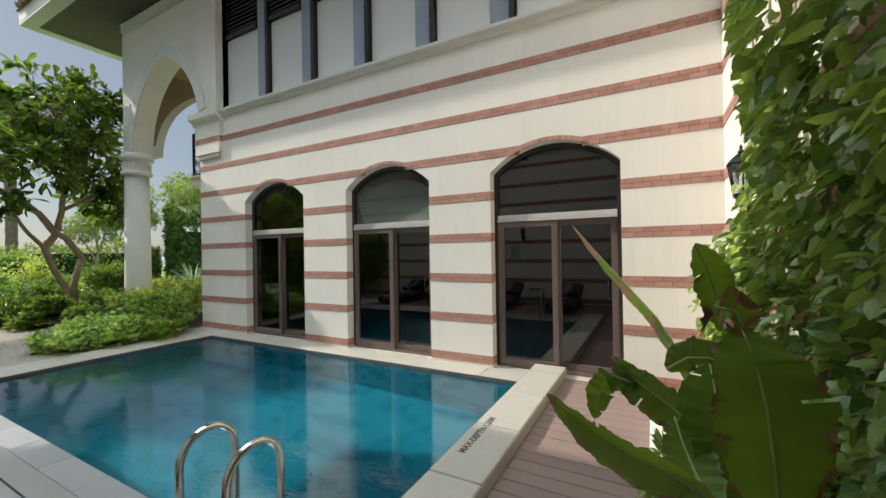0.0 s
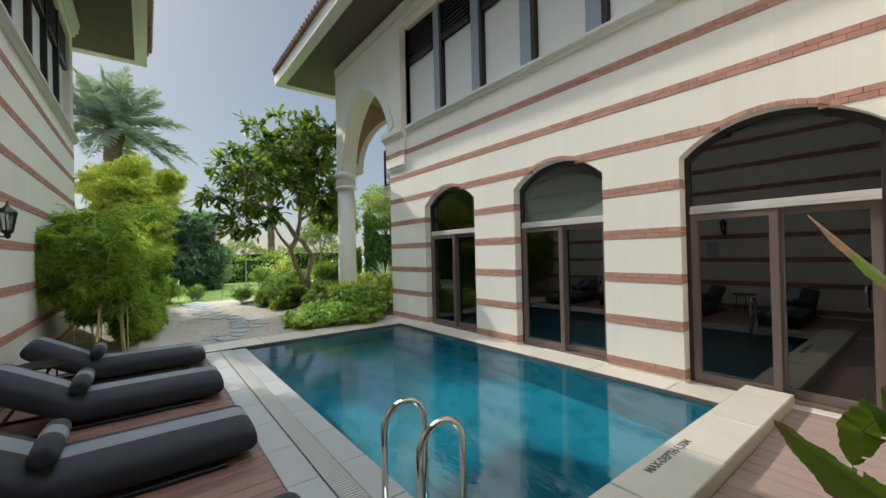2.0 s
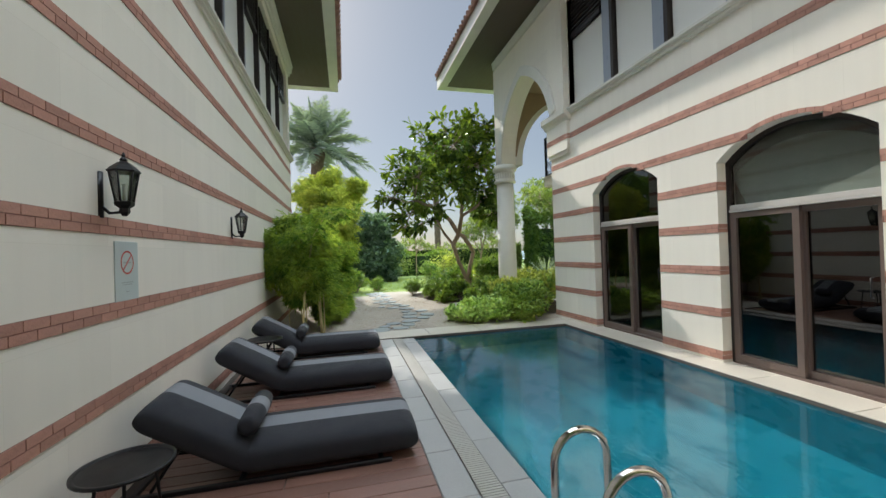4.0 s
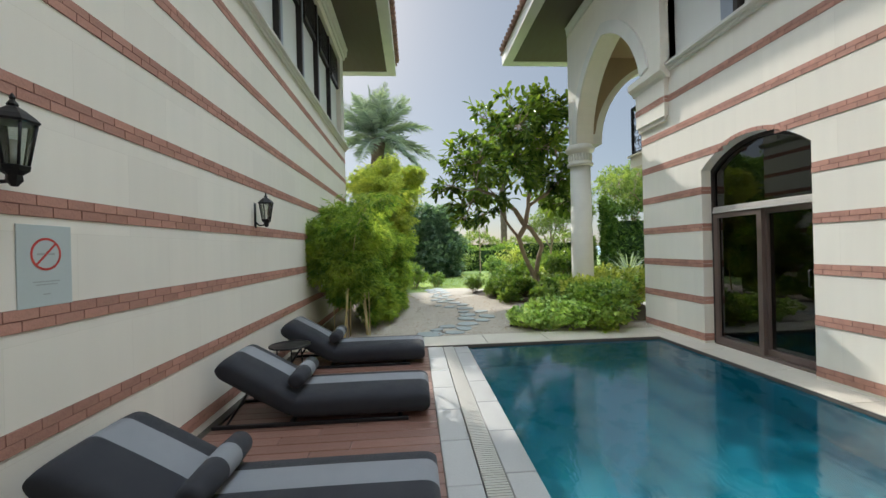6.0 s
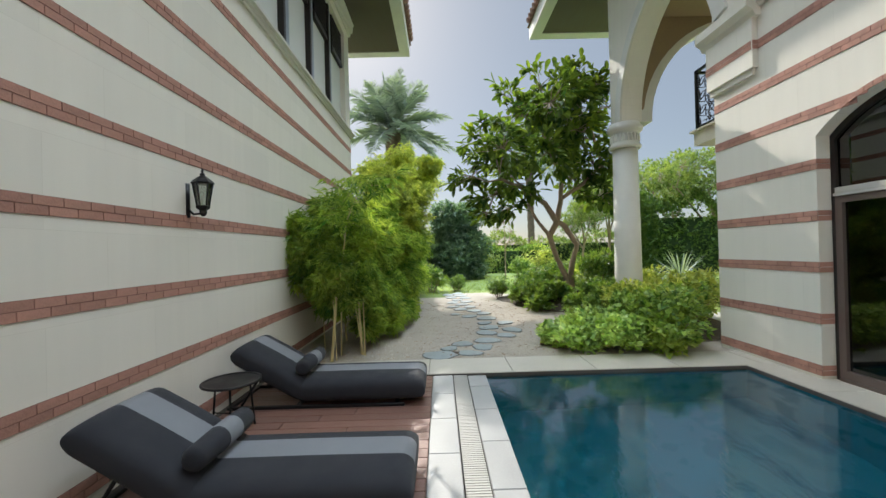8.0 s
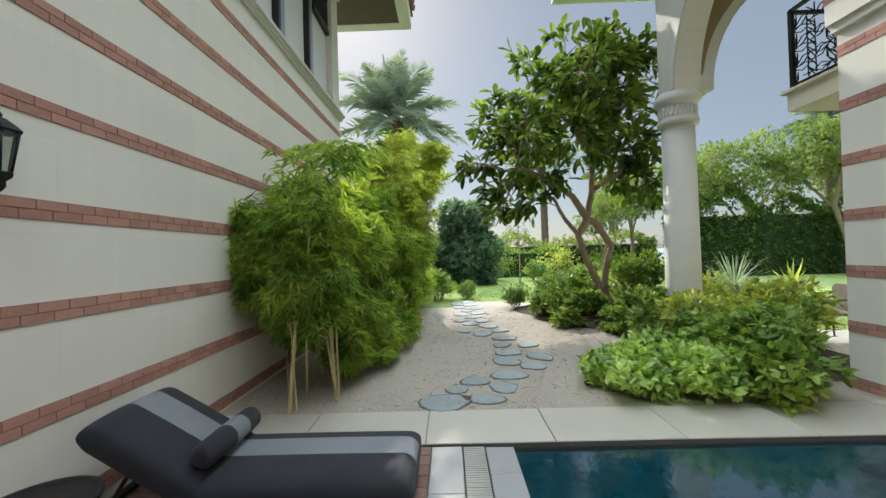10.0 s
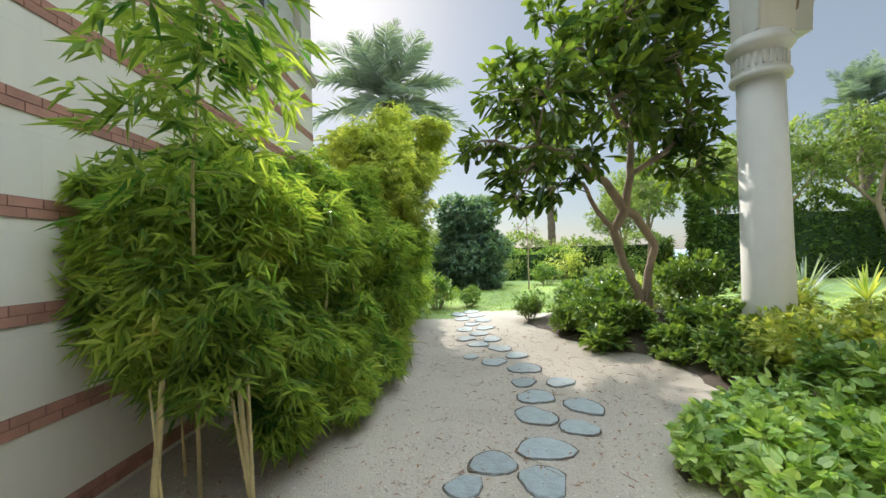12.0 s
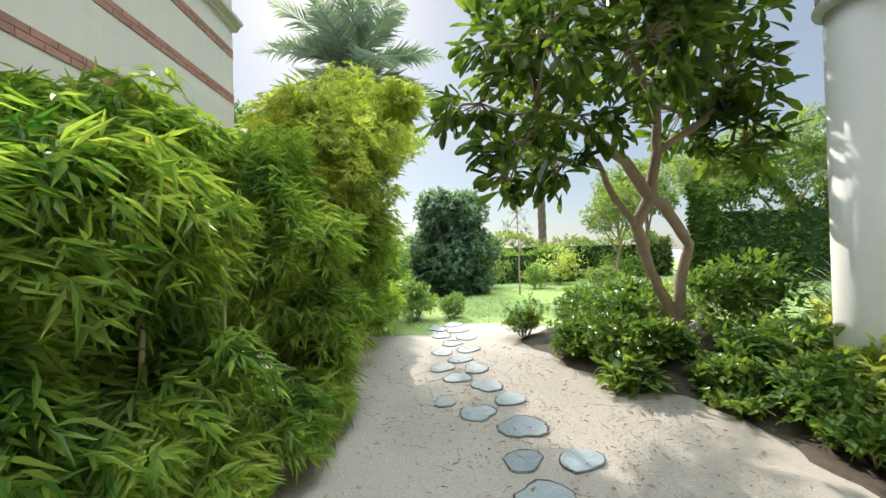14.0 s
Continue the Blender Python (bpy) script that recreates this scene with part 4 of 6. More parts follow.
def sprays(rng, p, e, per, length, width, droop, shape=SLIM, spread=0.7):
    """At each point a spray of leaves fanning out and drooping."""
    at = np.repeat(p, per, 0) + jitter(rng, len(p) * per, length * 0.22)
    d = np.repeat(e, per, 0) + rng.normal(0, spread, (len(p) * per, 3)) + np.array((0, 0, -droop))
    n = len(at)
    return leaves(shape, at, d, length * rng.uniform(0.6, 1.25, n), width * rng.uniform(0.7, 1.2, n), rng)


def fans(rng, p, e, per, length, width, sag=0.35):
    """At each point a palmate fan of leaves, tilted out and sagging."""
    def unit(v):
        return v / np.maximum(np.linalg.norm(v, axis=1, keepdims=True), 1e-6)
    n = len(p)
    a = unit(e * (1, 1, 0.3) + rng.normal(0, 0.45, (n, 3)) - (0, 0, sag))
    face = unit(e * 0.6 + (0, 0, 0.7) + rng.normal(0, 0.35, (n, 3)))
    b = unit(np.cross(face, a))
    turn = np.tile(np.linspace(-1.35, 1.35, per), (n, 1)) + rng.normal(0, 0.16, (n, per))
    d = a[:, None] * np.cos(turn)[..., None] + b[:, None] * np.sin(turn)[..., None] + rng.normal(0, 0.12, (n, per, 3)) - (0, 0, 0.12)
    at = np.repeat(p, per, 0) + rng.normal(0, length * 0.10, (n * per, 3))
    l = length * rng.uniform(0.6, 1.2, n * per) * (1 - 0.25 * np.abs(turn.reshape(-1)) / 1.35)
    return leaves(SLIM, at, d.reshape(-1, 3), l, width * rng.uniform(0.7, 1.2, n * per), rng, 0.5, np.repeat(face, per, 0))


def bamboo(at, label, canes, blobs, mat, seed, size=(0.180, 0.025)):
    """Canes from the ground with a drooping mass of slim leaves. blobs: (x, y, z, rx, ry, rz, sprays)."""
    rng = np.random.default_rng(seed)
    b = thing("bamboo", (at[0], at[1], -0.02), label, "bamboo", "bamboo along the wall")
    for x, y, h, r in canes:
        bm = bmesh.new()
        lean = rng.normal(0, 0.07, 2)
        pts, rad = [], []
        for k in range(int(h / 0.22) + 1):
            z = k * 0.22
            for dz, q in ((0, 1.22), (0.02, 1.0), (0.2, 0.97)):
                pts.append((x + lean[0] * (z + dz), y + lean[1] * (z + dz), z + dz))
                rad.append(r * q * (1 - 0.4 * z / h))
        tube(bm, pts[: max(6, int(len(pts) * 0.8))], rad[: max(6, int(len(pts) * 0.8))], 8)
        part("cane", bm, M["cane"], b)
    chunks = []
    for x, y, z, rx, ry, rz, n in blobs:
        p, e = bush_points(rng, int(n * 0.95), (x, y, z), (rx, ry, rz), 40, 0.75, (0.14, 0.36))
        p[:, 1] = np.maximum(p[:, 1], SY + 0.03 - at[1] + np.abs(rng.normal(0, 0.03, len(p)))) if at[1] + y - ry < SY and at[0] + x > SW else p[:, 1]
        ok = p[:, 2] > 0.12
        chunks.append(fans(rng, p[ok], e[ok], 7, size[0], size[1]))
    add_crown(b, "crown", chunks, mat)
    return b


bamboo((-8.25, -0.35), "bushy green bamboo with pale canes beside the banded wall",
       [(0.28, 0.0, 1.3, 0.022), (-0.05, 0.36, 1.3, 0.019), (-0.12, 0.33, 1.3, 0.016), (0.02, 0.41, 1.2, 0.010), (-0.02, 0.38, 1.25, 0.012), (0.24, 0.06, 0.9, 0.008), (-0.42, -0.3, 1.2, 0.010)],
       [(0.02, -0.05, 1.0, 0.42, 0.45, 0.34, 420), (-0.30, -0.02, 1.62, 0.62, 0.82, 0.72, 2600), (-0.7, -0.2, 2.10, 0.65, 0.6, 0.55, 1000), (-0.38, -0.10, 0.85, 0.48, 0.42, 0.42, 800), (-0.15, -0.55, 1.55, 0.36, 0.4, 0.72, 900), (0.05, 0.1, 1.15, 0.55, 0.62, 0.5, 900), (-0.75, 0.12, 1.5, 0.7, 0.8, 0.85, 1700), (-0.5, 0.35, 0.85, 0.5, 0.35, 0.5, 500), (-0.6, 0.40, 0.42, 0.55, 0.26, 0.34, 420)], M["bamboo"], 11)
bamboo((-9.6, -0.25), "dense green bamboo leaning over the gravel path",
       [(0.2, 0.3, 2.0, 0.014), (-0.3, 0.45, 2.0, 0.014), (-0.1, 0.1, 2.2, 0.016), (0.35, -0.2, 2.2, 0.016)],
       [(0.0, 0.05, 1.55, 0.85, 0.85, 0.85, 2600), (-0.1, 0.30, 0.75, 0.8, 0.55, 0.65, 1500), (-0.2, -0.1, 2.2, 0.8, 0.7, 0.5, 900), (0.0, 0.45, 0.36, 0.8, 0.30, 0.34, 1100)], M["bamboo"], 12)
bamboo((-11.1, 0.0), "green bamboo with thin dark canes at the path edge",
       [(0.3, 0.14, 1.8, 0.012), (-0.1, 0.44, 1.8, 0.013), (-0.14, 0.4, 1.7, 0.011), (-0.6, 0.41, 1.8, 0.012), (-0.65, 0.37, 1.7, 0.010)],
       [(0.0, 0.05, 1.45, 0.95, 0.9, 0.95, 2400), (-0.4, 0.3, 0.75, 0.9, 0.55, 0.65, 1500), (-0.3, -0.2, 2.3, 0.9, 0.7, 0.6, 1000), (0.3, 0.40, 0.36, 0.9, 0.30, 0.34, 1100)], M["bamboo"], 13)
bamboo((-13.0, 0.05), "tall yellow-green bamboo at the villa corner",
       [(0.2, 0.3, 3.4, 0.02), (-0.3, 0.2, 3.4, 0.02), (0.1, -0.3, 3.5, 0.02)],
       [(0.0, -0.1, 3.1, 1.2, 1.2, 0.85, 2600), (-1.4, 0.1, 3.8, 1.3, 1.4, 1.05, 2600), (0.2, 0.15, 2.5, 1.1, 1.15, 0.9, 1300), (-0.3, -0.7, 3.6, 0.7, 0.6, 0.6, 700), (-0.6, 0.9, 3.9, 0.6, 0.5, 0.5, 500)], M["bamboo_yellow"], 14, (0.17, 0.034))
bamboo((-13.2, 0.25), "green bamboo mass below the taller clump",
       [(0.1, 0.2, 2.4, 0.018), (-0.5, 0.1, 2.4, 0.018)],
       [(0.1, 0.0, 1.5, 1.15, 0.95, 1.3, 3000), (-1.2, -0.1, 0.9, 0.9, 0.8, 0.8, 900)], M["bamboo"], 15)


def bamboo_branch():
    """A single tall shoot rising over the near clump."""
    rng = np.random.default_rng(31)
    b = thing("bamboo_shoot", (-8.3, -0.3, -0.02), "tall arching bamboo shoot above the clump", "bamboo", "bamboo along the wall")
    line = [Vector(p) for p in ((0, 0, 0), (0.10, 0.05, 1.2), (0.32, 0.20, 1.95), (0.68, 0.48, 2.36), (1.08, 0.80, 2.30))]
    bm = bmesh.new()
    tube(bm, line, [0.012, 0.011, 0.009, 0.006, 0.003], 6)
    part("cane", bm, M["cane"], b)
    pts, dirs = [], []
    for k in range(150):
        f = 0.42 + 0.58 * k / 150
        i = min(int(f * 4), 3)
        p = line[i].lerp(line[i + 1], f * 4 - i)
        a, reach = rng.uniform(0, 2 * math.pi), rng.uniform(0.04, 0.50) * (1.25 - f * 0.45)
        q = (p.x + reach * math.cos(a), p.y + reach * math.sin(a), p.z + rng.uniform(-0.12, 0.14))
        pts.append(q)
        dirs.append((math.cos(a), math.sin(a), 0.1))
        if k % 4 == 0:
            twig = bmesh.new()
            tube(twig, [tuple(p), ((p.x + q[0]) / 2, (p.y + q[1]) / 2, max(p.z, q[2]) + 0.02), q], [0.003, 0.002, 0.0015], 4)
            part("twig", twig, M["cane"], b)
    add_crown(b, "crown", [fans(rng, np.array(pts), np.array(dirs), 7, 0.17, 0.028)], M["bamboo"])


bamboo_branch()


def limb_tree(name, at, label, category, limbs, lumps, mat, seed, leaf, per, count, bark="bark", droop=0.2, shape=OVAL, twigs=True, group=""):
    """Tapered limbs, twigs to every lump, and rosettes of leaves. limbs: lists of (x, y, z, r). lumps: (x, y, z, r)."""
    rng = np.random.default_rng(seed)
    t = thing(name, at, label, category, group)
    bm = bmesh.new()
    ends = []
    for line in limbs:
        pts, rad = [], []
        for a, b in zip(line, line[1:]):
            for k in range(4):
                f = k / 4
                pts.append(tuple(a[i] + (b[i] - a[i]) * f + (rng.normal(0, 0.006) if k else 0) for i in range(3)))
                rad.append(a[3] + (b[3] - a[3]) * f)
        pts.append(line[-1][:3])
        rad.append(line[-1][3])
        tube(bm, pts, rad, 9)
        ends += [np.array(p[:3]) for p in line[len(line) // 2:]]
    chunks = []
    for x, y, z, r in lumps:
        c = np.array((x, y, z))
        if twigs:
            near = min(ends, key=lambda q: np.linalg.norm(q - c))
            mid = (near + c) / 2 + rng.normal(0, 0.08, 3)
            tube(bm, [tuple(near), tuple(mid), tuple(c)], [0.028, 0.02, 0.012], 5)
        n = max(6, int(count * r * r))
        e = rng.normal(0, 1, (n, 3))
        e /= np.linalg.norm(e, axis=1, keepdims=True)
        p = c + e * r * rng.uniform(0.55, 1.1, (n, 1)) * np.array((1, 1, 0.85))
        if twigs:
            for q in p[: min(n, 14)]:
                tube(bm, [tuple(c), tuple((c + q) / 2 + rng.normal(0, 0.03, 3)), tuple(q)], [0.012, 0.009, 0.006], 4)
        e[:, 2] = e[:, 2] * 0.7 + 0.25
        chunks.append(sprays(rng, p, e, per, leaf[0], leaf[1], droop, shape, 0.75))
    part("trunk", bm, M[bark], t)
    add_crown(t, "crown", chunks, mat)
    return t


# the frangipani beside the path
frangipani = limb_tree("tree", (-12.62, 4.38, 0.32), "gnarled frangipani tree with dark glossy leaves beside the path", "tree",
          [[(0, 0.12, 0, 0.11), (0, 0.05, 0.40, 0.07), (0.0, -0.16, 0.85, 0.058), (0.05, -0.34, 1.42, 0.07), (0, -0.14, 1.78, 0.08), (0.0, -0.42, 2.25, 0.065), (0.1, -0.95, 2.62, 0.05), (0.2, -1.5, 2.85, 0.035)],
           [(0.03, 0.16, 0, 0.10), (0.03, 0.16, 0.45, 0.07), (-0.02, 0.22, 0.75, 0.062), (-0.05, 0.36, 1.18, 0.062), (0, 0.04, 1.68, 0.07), (0, -0.14, 1.80, 0.06)],
           [(0.05, -0.34, 1.42, 0.05), (0.1, -0.60, 1.75, 0.04), (0.3, -0.9, 2.2, 0.03)],
           [(0, -0.14, 1.78, 0.07), (0.0, -0.02, 2.35, 0.06), (-0.1, 0.05, 3.0, 0.05), (0, -0.3, 3.6, 0.04), (0.1, -0.5, 4.2, 0.03)],
           [(0, -0.02, 2.35, 0.05), (0.1, 0.5, 2.7, 0.045), (0, 1.0, 3.2, 0.035), (0.1, 0.7, 4.2, 0.03)],
           [(-0.1, 0.05, 3.0, 0.04), (-0.6, 0.3, 3.6, 0.035), (-0.6, 0.4, 4.6, 0.025)]],
          [(0.2, -2.2, 2.95, 0.50), (0.6, -1.5, 3.5, 0.62), (-0.4, -1.3, 4.0, 0.55), (0.1, -1.0, 4.5, 0.55), (-0.5, -0.3, 4.8, 0.55), (0.3, 0.25, 5.1, 0.50), (0.0, 0.55, 5.45, 0.42), (0.0, 0.5, 4.7, 0.52), (0.0, -1.95, 3.85, 0.5), (0.1, -0.5, 5.15, 0.42), (0.1, -1.3, 4.9, 0.36),
           (-0.5, 0.8, 4.0, 0.6), (0.1, 0.75, 3.2, 0.48), (0.6, 0.15, 3.9, 0.6), (0.9, -0.6, 3.3, 0.60), (0.3, -1.8, 2.4, 0.38), (0.2, 0.9, 2.4, 0.36), (0.3, -1.9, 2.0, 0.30), (0.4, -1.4, 2.1, 0.26), (-0.1, 1.2, 2.2, 0.28), (0.1, 0.9, 5.2, 0.34), (0.1, 1.15, 4.6, 0.34), (-0.8, 0.0, 4.1, 0.7), (-0.9, -1.0, 3.1, 0.6), (1.0, -0.5, 4.4, 0.6),
           (-0.2, 0.5, 2.6, 0.35), (0.2, 0.1, 4.7, 0.6), (0.4, -1.1, 2.7, 0.42), (-0.9, 0.9, 3.2, 0.55), (-0.1, 0.9, 2.7, 0.36)],
          M["plumeria"], 21, (0.29, 0.115), 12, 50, droop=0.5, shape=BROAD)
frangipani.scale = (1.06, 1.06, 1.03)


def shrub(name, at, label, radius, mat, seed, n, leaf=(0.075, 0.045), shape=OVAL, per=5, droop=0.1, group="garden shrubs"):
    """A low bush: short stems and an uneven mass of leaves."""
    rng = np.random.default_rng(seed)
    lift = bed_rise(at[0], at[1]) if group == "garden shrubs" else -0.03
    s = thing(name, (at[0], at[1], lift - 0.01), label, "shrub", group)
    for k in range(9):
        bm = bmesh.new()
        a = rng.uniform(0, 2 * math.pi)
        q = (radius[0] * 0.6 * math.cos(a), radius[1] * 0.6 * math.sin(a), at[2] * rng.uniform(0.8, 1.3))
        tube(bm, [(q[0] * 0.25, q[1] * 0.25, 0), (q[0] * 0.6, q[1] * 0.6, q[2] * 0.5), q], [0.012, 0.009, 0.005], 5)
        part("stem", bm, M["bark"], s)
    p, e = bush_points(rng, n, (0, 0, at[2]), radius, 22, 0.5)
    p[:, 2] = np.abs(p[:, 2] - 0.03) + 0.03
    e[:, 2] = np.abs(e[:, 2]) * 0.8 + 0.15
    add_crown(s, "foliage", [sprays(rng, p, e, per, leaf[0], leaf[1], droop, shape)], M[mat])
    return s


PALE, GOLD, GREEN = "pale green variegated shrub spilling over the coping", "golden-green shrub by the column", "glossy dark green shrub in the bed"
FRESH, DARK = "fresh green broad-leaved shrub near the villa corner", "dark clipped shrub at the foot of the tree"


def bed_edge(x):
    """How far north the sand reaches: the planting begins beyond it."""
    return float(np.interp(x, (-17, -15.2, -14.4, -13.5, -12.6, -11.9, -11.5, -10.6, -9.9, -9.2, -8.9, -8.6, -8.0), (5.2, 3.6, 2.75, 2.95, 3.15, 3.50, 3.98, 4.02, 4.02, 3.75, 2.95, 2.60, 2.55)))


def bed_rise(x, y):
    """Height of the planting bed's soil over the sand."""
    d = min(y - bed_edge(x), x + 16.6, -8.05 - x)
    if d < 0:
        return 0.0
    mound = 0.27 * math.exp(-((x + 12.6) ** 2 + (y - 4.6) ** 2) / 1.2) * min(1.0, d / 0.8)
    return mound + 0.13 * min(1.0, d / 1.1) * min(1.0, max(0.25, (-x - 8.0) / 3.0))


def planting_bed():
    """Dark soil with a soft edge, rising from the sand to the foot of the tree."""
    bm = bmesh.new()
    xs = [-16.6 + 0.14 * k for k in range(59)]
    rows = []
    for x in xs:
        y0 = bed_edge(x) + 0.05 * math.sin(x * 5.1) + 0.03 * math.sin(x * 13.0)
        ys = [y0 + (6.25 - y0) * (j / 16) ** 1.3 for j in range(17)]
        rows.append([bm.verts.new((x, y, -0.035 if j == 0 else 0.006 + bed_rise(x, y) + 0.02 * noise.noise((x * 3, y * 3, 0)))) for j, y in enumerate(ys)])
    for a, b in zip(rows, rows[1:]):
        for j in range(16):
            bm.faces.new((a[j], b[j], b[j + 1], a[j + 1])).smooth = True
    piece("planting_bed", bm, M["soil"], "dark mulched soil of the planting bed beside the path", "soil", kind="structure")


planting_bed()
shrub("shrub", (-8.40, 3.05, 0.16), PALE, (0.58, 0.50, 0.33), "shrub_pale", 41, 945, (0.078, 0.060), HEART, 4)
shrub("shrub", (-8.85, 3.50, 0.17), PALE, (0.50, 0.48, 0.32), "shrub_pale", 141, 877, (0.078, 0.060), HEART, 4)
shrub("shrub", (-8.30, 3.75, 0.22), PALE, (0.66, 0.62, 0.40), "shrub_pale", 42, 1080, (0.078, 0.060), HEART, 4)
shrub("shrub", (-8.30, 4.50, 0.34), FRESH, (0.75, 0.72, 0.52), "shrub_fresh", 43, 1000, (0.095, 0.066), HEART, 4)
shrub("shrub", (-9.05, 4.25, 0.28), FRESH, (0.62, 0.55, 0.42), "shrub_fresh", 44, 900, (0.09, 0.062), HEART, 4)
shrub("shrub", (-9.75, 4.85, 0.40), GOLD, (0.80, 0.72, 0.46), "shrub_gold", 45, 760, (0.10, 0.062), HEART, 4)
shrub("shrub", (-9.6, 5.55, 0.50), GOLD, (0.89, 0.71, 0.52), "shrub_gold", 46, 560, (0.10, 0.06), HEART, 4)
shrub("shrub", (-10.55, 4.52, 0.22), GREEN, (0.62, 0.46, 0.30), "shrub", 47, 520, (0.08, 0.045))
shrub("shrub", (-11.3, 4.72, 0.24), GREEN, (0.72, 0.50, 0.32), "shrub", 48, 520, (0.10, 0.055))
shrub("shrub", (-12.35, 3.60, 0.30), DARK, (0.56, 0.46, 0.38), "shrub", 49, 560, (0.085, 0.045))
shrub("shrub", (-13.0, 3.35, 0.28), DARK, (0.46, 0.40, 0.36), "shrub", 149, 460, (0.085, 0.045))
shrub("shrub", (-11.78, 3.50, 0.16), "small low leafy plant at the path edge", (0.33, 0.29, 0.24), "shrub", 50, 100, (0.16, 0.06))
shrub("shrub", (-14.5, 2.95, 0.34), "rounded shrub beside the gravel path", (0.46, 0.44, 0.42), "shrub", 51, 520, (0.06, 0.034))
shrub("shrub", (-13.6, 3.7, 0.34), GREEN, (0.59, 0.5, 0.42), "shrub", 52, 440, (0.08, 0.045))
shrub("shrub", (-16.6, 0.85, 0.50), "loose green shrub where the path meets the lawn", (0.83, 0.65, 0.57), "shrub", 53, 560, (0.09, 0.045))
shrub("shrub", (-16.9, 1.75, 0.30), "small rounded shrub by the lawn", (0.50, 0.42, 0.39), "shrub", 54, 416, (0.06, 0.034))
shrub("shrub", (-15.3, 0.2, 0.55), GREEN, (0.89, 0.65, 0.63), "shrub", 55, 560, (0.10, 0.05))
shrub("shrub", (-12.6, 5.25, 0.55), GREEN, (0.95, 0.70, 0.57), "shrub", 56, 560, (0.11, 0.055))
shrub("shrub", (-10.3, 6.3, 0.40), GOLD, (0.71, 0.71, 0.46), "shrub_gold", 57, 440, (0.10, 0.055))
shrub("shrub", (-14.8, 5.4, 0.35), "golden grass-like shrub on the lawn edge", (1.06, 0.83, 0.46), "shrub_gold", 58, 416, (0.12, 0.035))
shrub("shrub", (-8.95, 5.05, 0.38), FRESH, (0.59, 0.59, 0.44), "shrub_fresh", 59, 560, (0.10, 0.066), HEART, 4)
shrub("shrub", (-11.75, 4.95, 0.26), GREEN, (0.60, 0.45, 0.34), "shrub", 161, 480, (0.11, 0.055))
shrub("shrub", (-13.7, 4.6, 0.42), GREEN, (0.7, 0.6, 0.48), "shrub", 162, 480, (0.11, 0.055))
shrub("shrub", (-11.6, 5.9, 0.45), GOLD, (0.8, 0.6, 0.45), "shrub_gold", 164, 440, (0.10, 0.05))
shrub("shrub", (-10.6, 5.05, 0.34), GOLD, (0.60, 0.45, 0.36), "shrub_gold", 165, 440, (0.10, 0.06), HEART, 4)
shrub("shrub", (-14.4, 4.0, 0.35), GREEN, (0.7, 0.55, 0.40), "shrub", 166, 420, (0.10, 0.05))
shrub("shrub", (-10.15, 4.30, 0.20), "low spreading dark-leaved creeper along the sand", (0.55, 0.26, 0.22), "shrub", 167, 320, (0.07, 0.045), HEART, 4)
shrub("shrub", (-11.35, 4.25, 0.17), GREEN, (0.50, 0.28, 0.24), "shrub", 169, 460, (0.08, 0.045))
shrub("shrub", (-10.1, 4.55, 0.26), GOLD, (0.52, 0.38, 0.32), "shrub_gold", 170, 460, (0.09, 0.058), HEART, 4)
shrub("shrub", (-12.15, 4.05, 0.20), GREEN, (0.42, 0.34, 0.30), "shrub", 173, 360, (0.10, 0.055))
shrub("shrub", (-13.0, 4.15, 0.24), GREEN, (0.42, 0.36, 0.34), "shrub", 174, 360, (0.10, 0.055))
shrub("shrub", (-11.2, 4.12, 0.14), "low spreading dark-leaved creeper along the sand", (0.45, 0.22, 0.20), "shrub", 168, 260, (0.07, 0.045), HEART, 4)


LOOSE = "loose pale-green shrub in front of the far hedge"
for k, (x, y, z, r) in enumerate(((-23.2, -0.4, 0.7, 1.0), (-24.4, 3.6, 0.8, 1.1), (-23.6, 5.6, 0.55, 0.9), (-25.2, 7.0, 0.9, 1.2), (-22.8, 7.9, 0.5, 0.9), (-24.6, 9.6, 0.8, 1.2), (-20.2, 0.0, 0.5, 0.8))):
    shrub("shrub", (x, y, z), LOOSE, (r, r * 1.1, z * 1.05), ("shrub_gold", "far", "shrub")[k % 3], 180 + k, 420, (0.11, 0.06), per=4, group="far shrubs")


def blade_fan(name, at, label, n, length, width, rise, mat, seed, category="palm"):
    """Spiky plant: long narrow leaves from one crown."""
    rng = np.random.default_rng(seed)
    t = thing(name, at, label, category)
    bm = bmesh.new()
    tube(bm, [(0, 0, -0.1), (0, 0, 0.28)], [0.09, 0.07], 8)
    part("stem", bm, M["palm_bark"], t)
    vs, fs = [], []
    for k in range(n):
        a, r, l = rng.uniform(0, 2 * math.pi), rng.uniform(*rise), length * rng.uniform(0.7, 1.1)
        sx, sy = -math.sin(a), math.cos(a)
        o = len(vs)
        for j in range(5):
            f = j / 4
            out, up = l * f * math.cos(r) , 0.25 + l * (f * math.sin(r) - 0.45 * f * f * math.cos(r))
            w = width * (0.5 + f * 1.2 if f < 0.4 else 1.0) * (1 - f) ** 0.6 / 2 if f < 1 else 0.001
            for s in (-1, 1):
                vs.append((out * math.cos(a) + s * w * sx, out * math.sin(a) + s * w * sy, up))
        for j in range(4):
            fs.append((o + 2 * j, o + 2 * j + 1, o + 2 * j + 3, o + 2 * j + 2))
    ob = new("leaves", mesh_np("leaves", vs, fs, M[mat]))
    ob.parent = t
    ob["kind"] = "stuff"


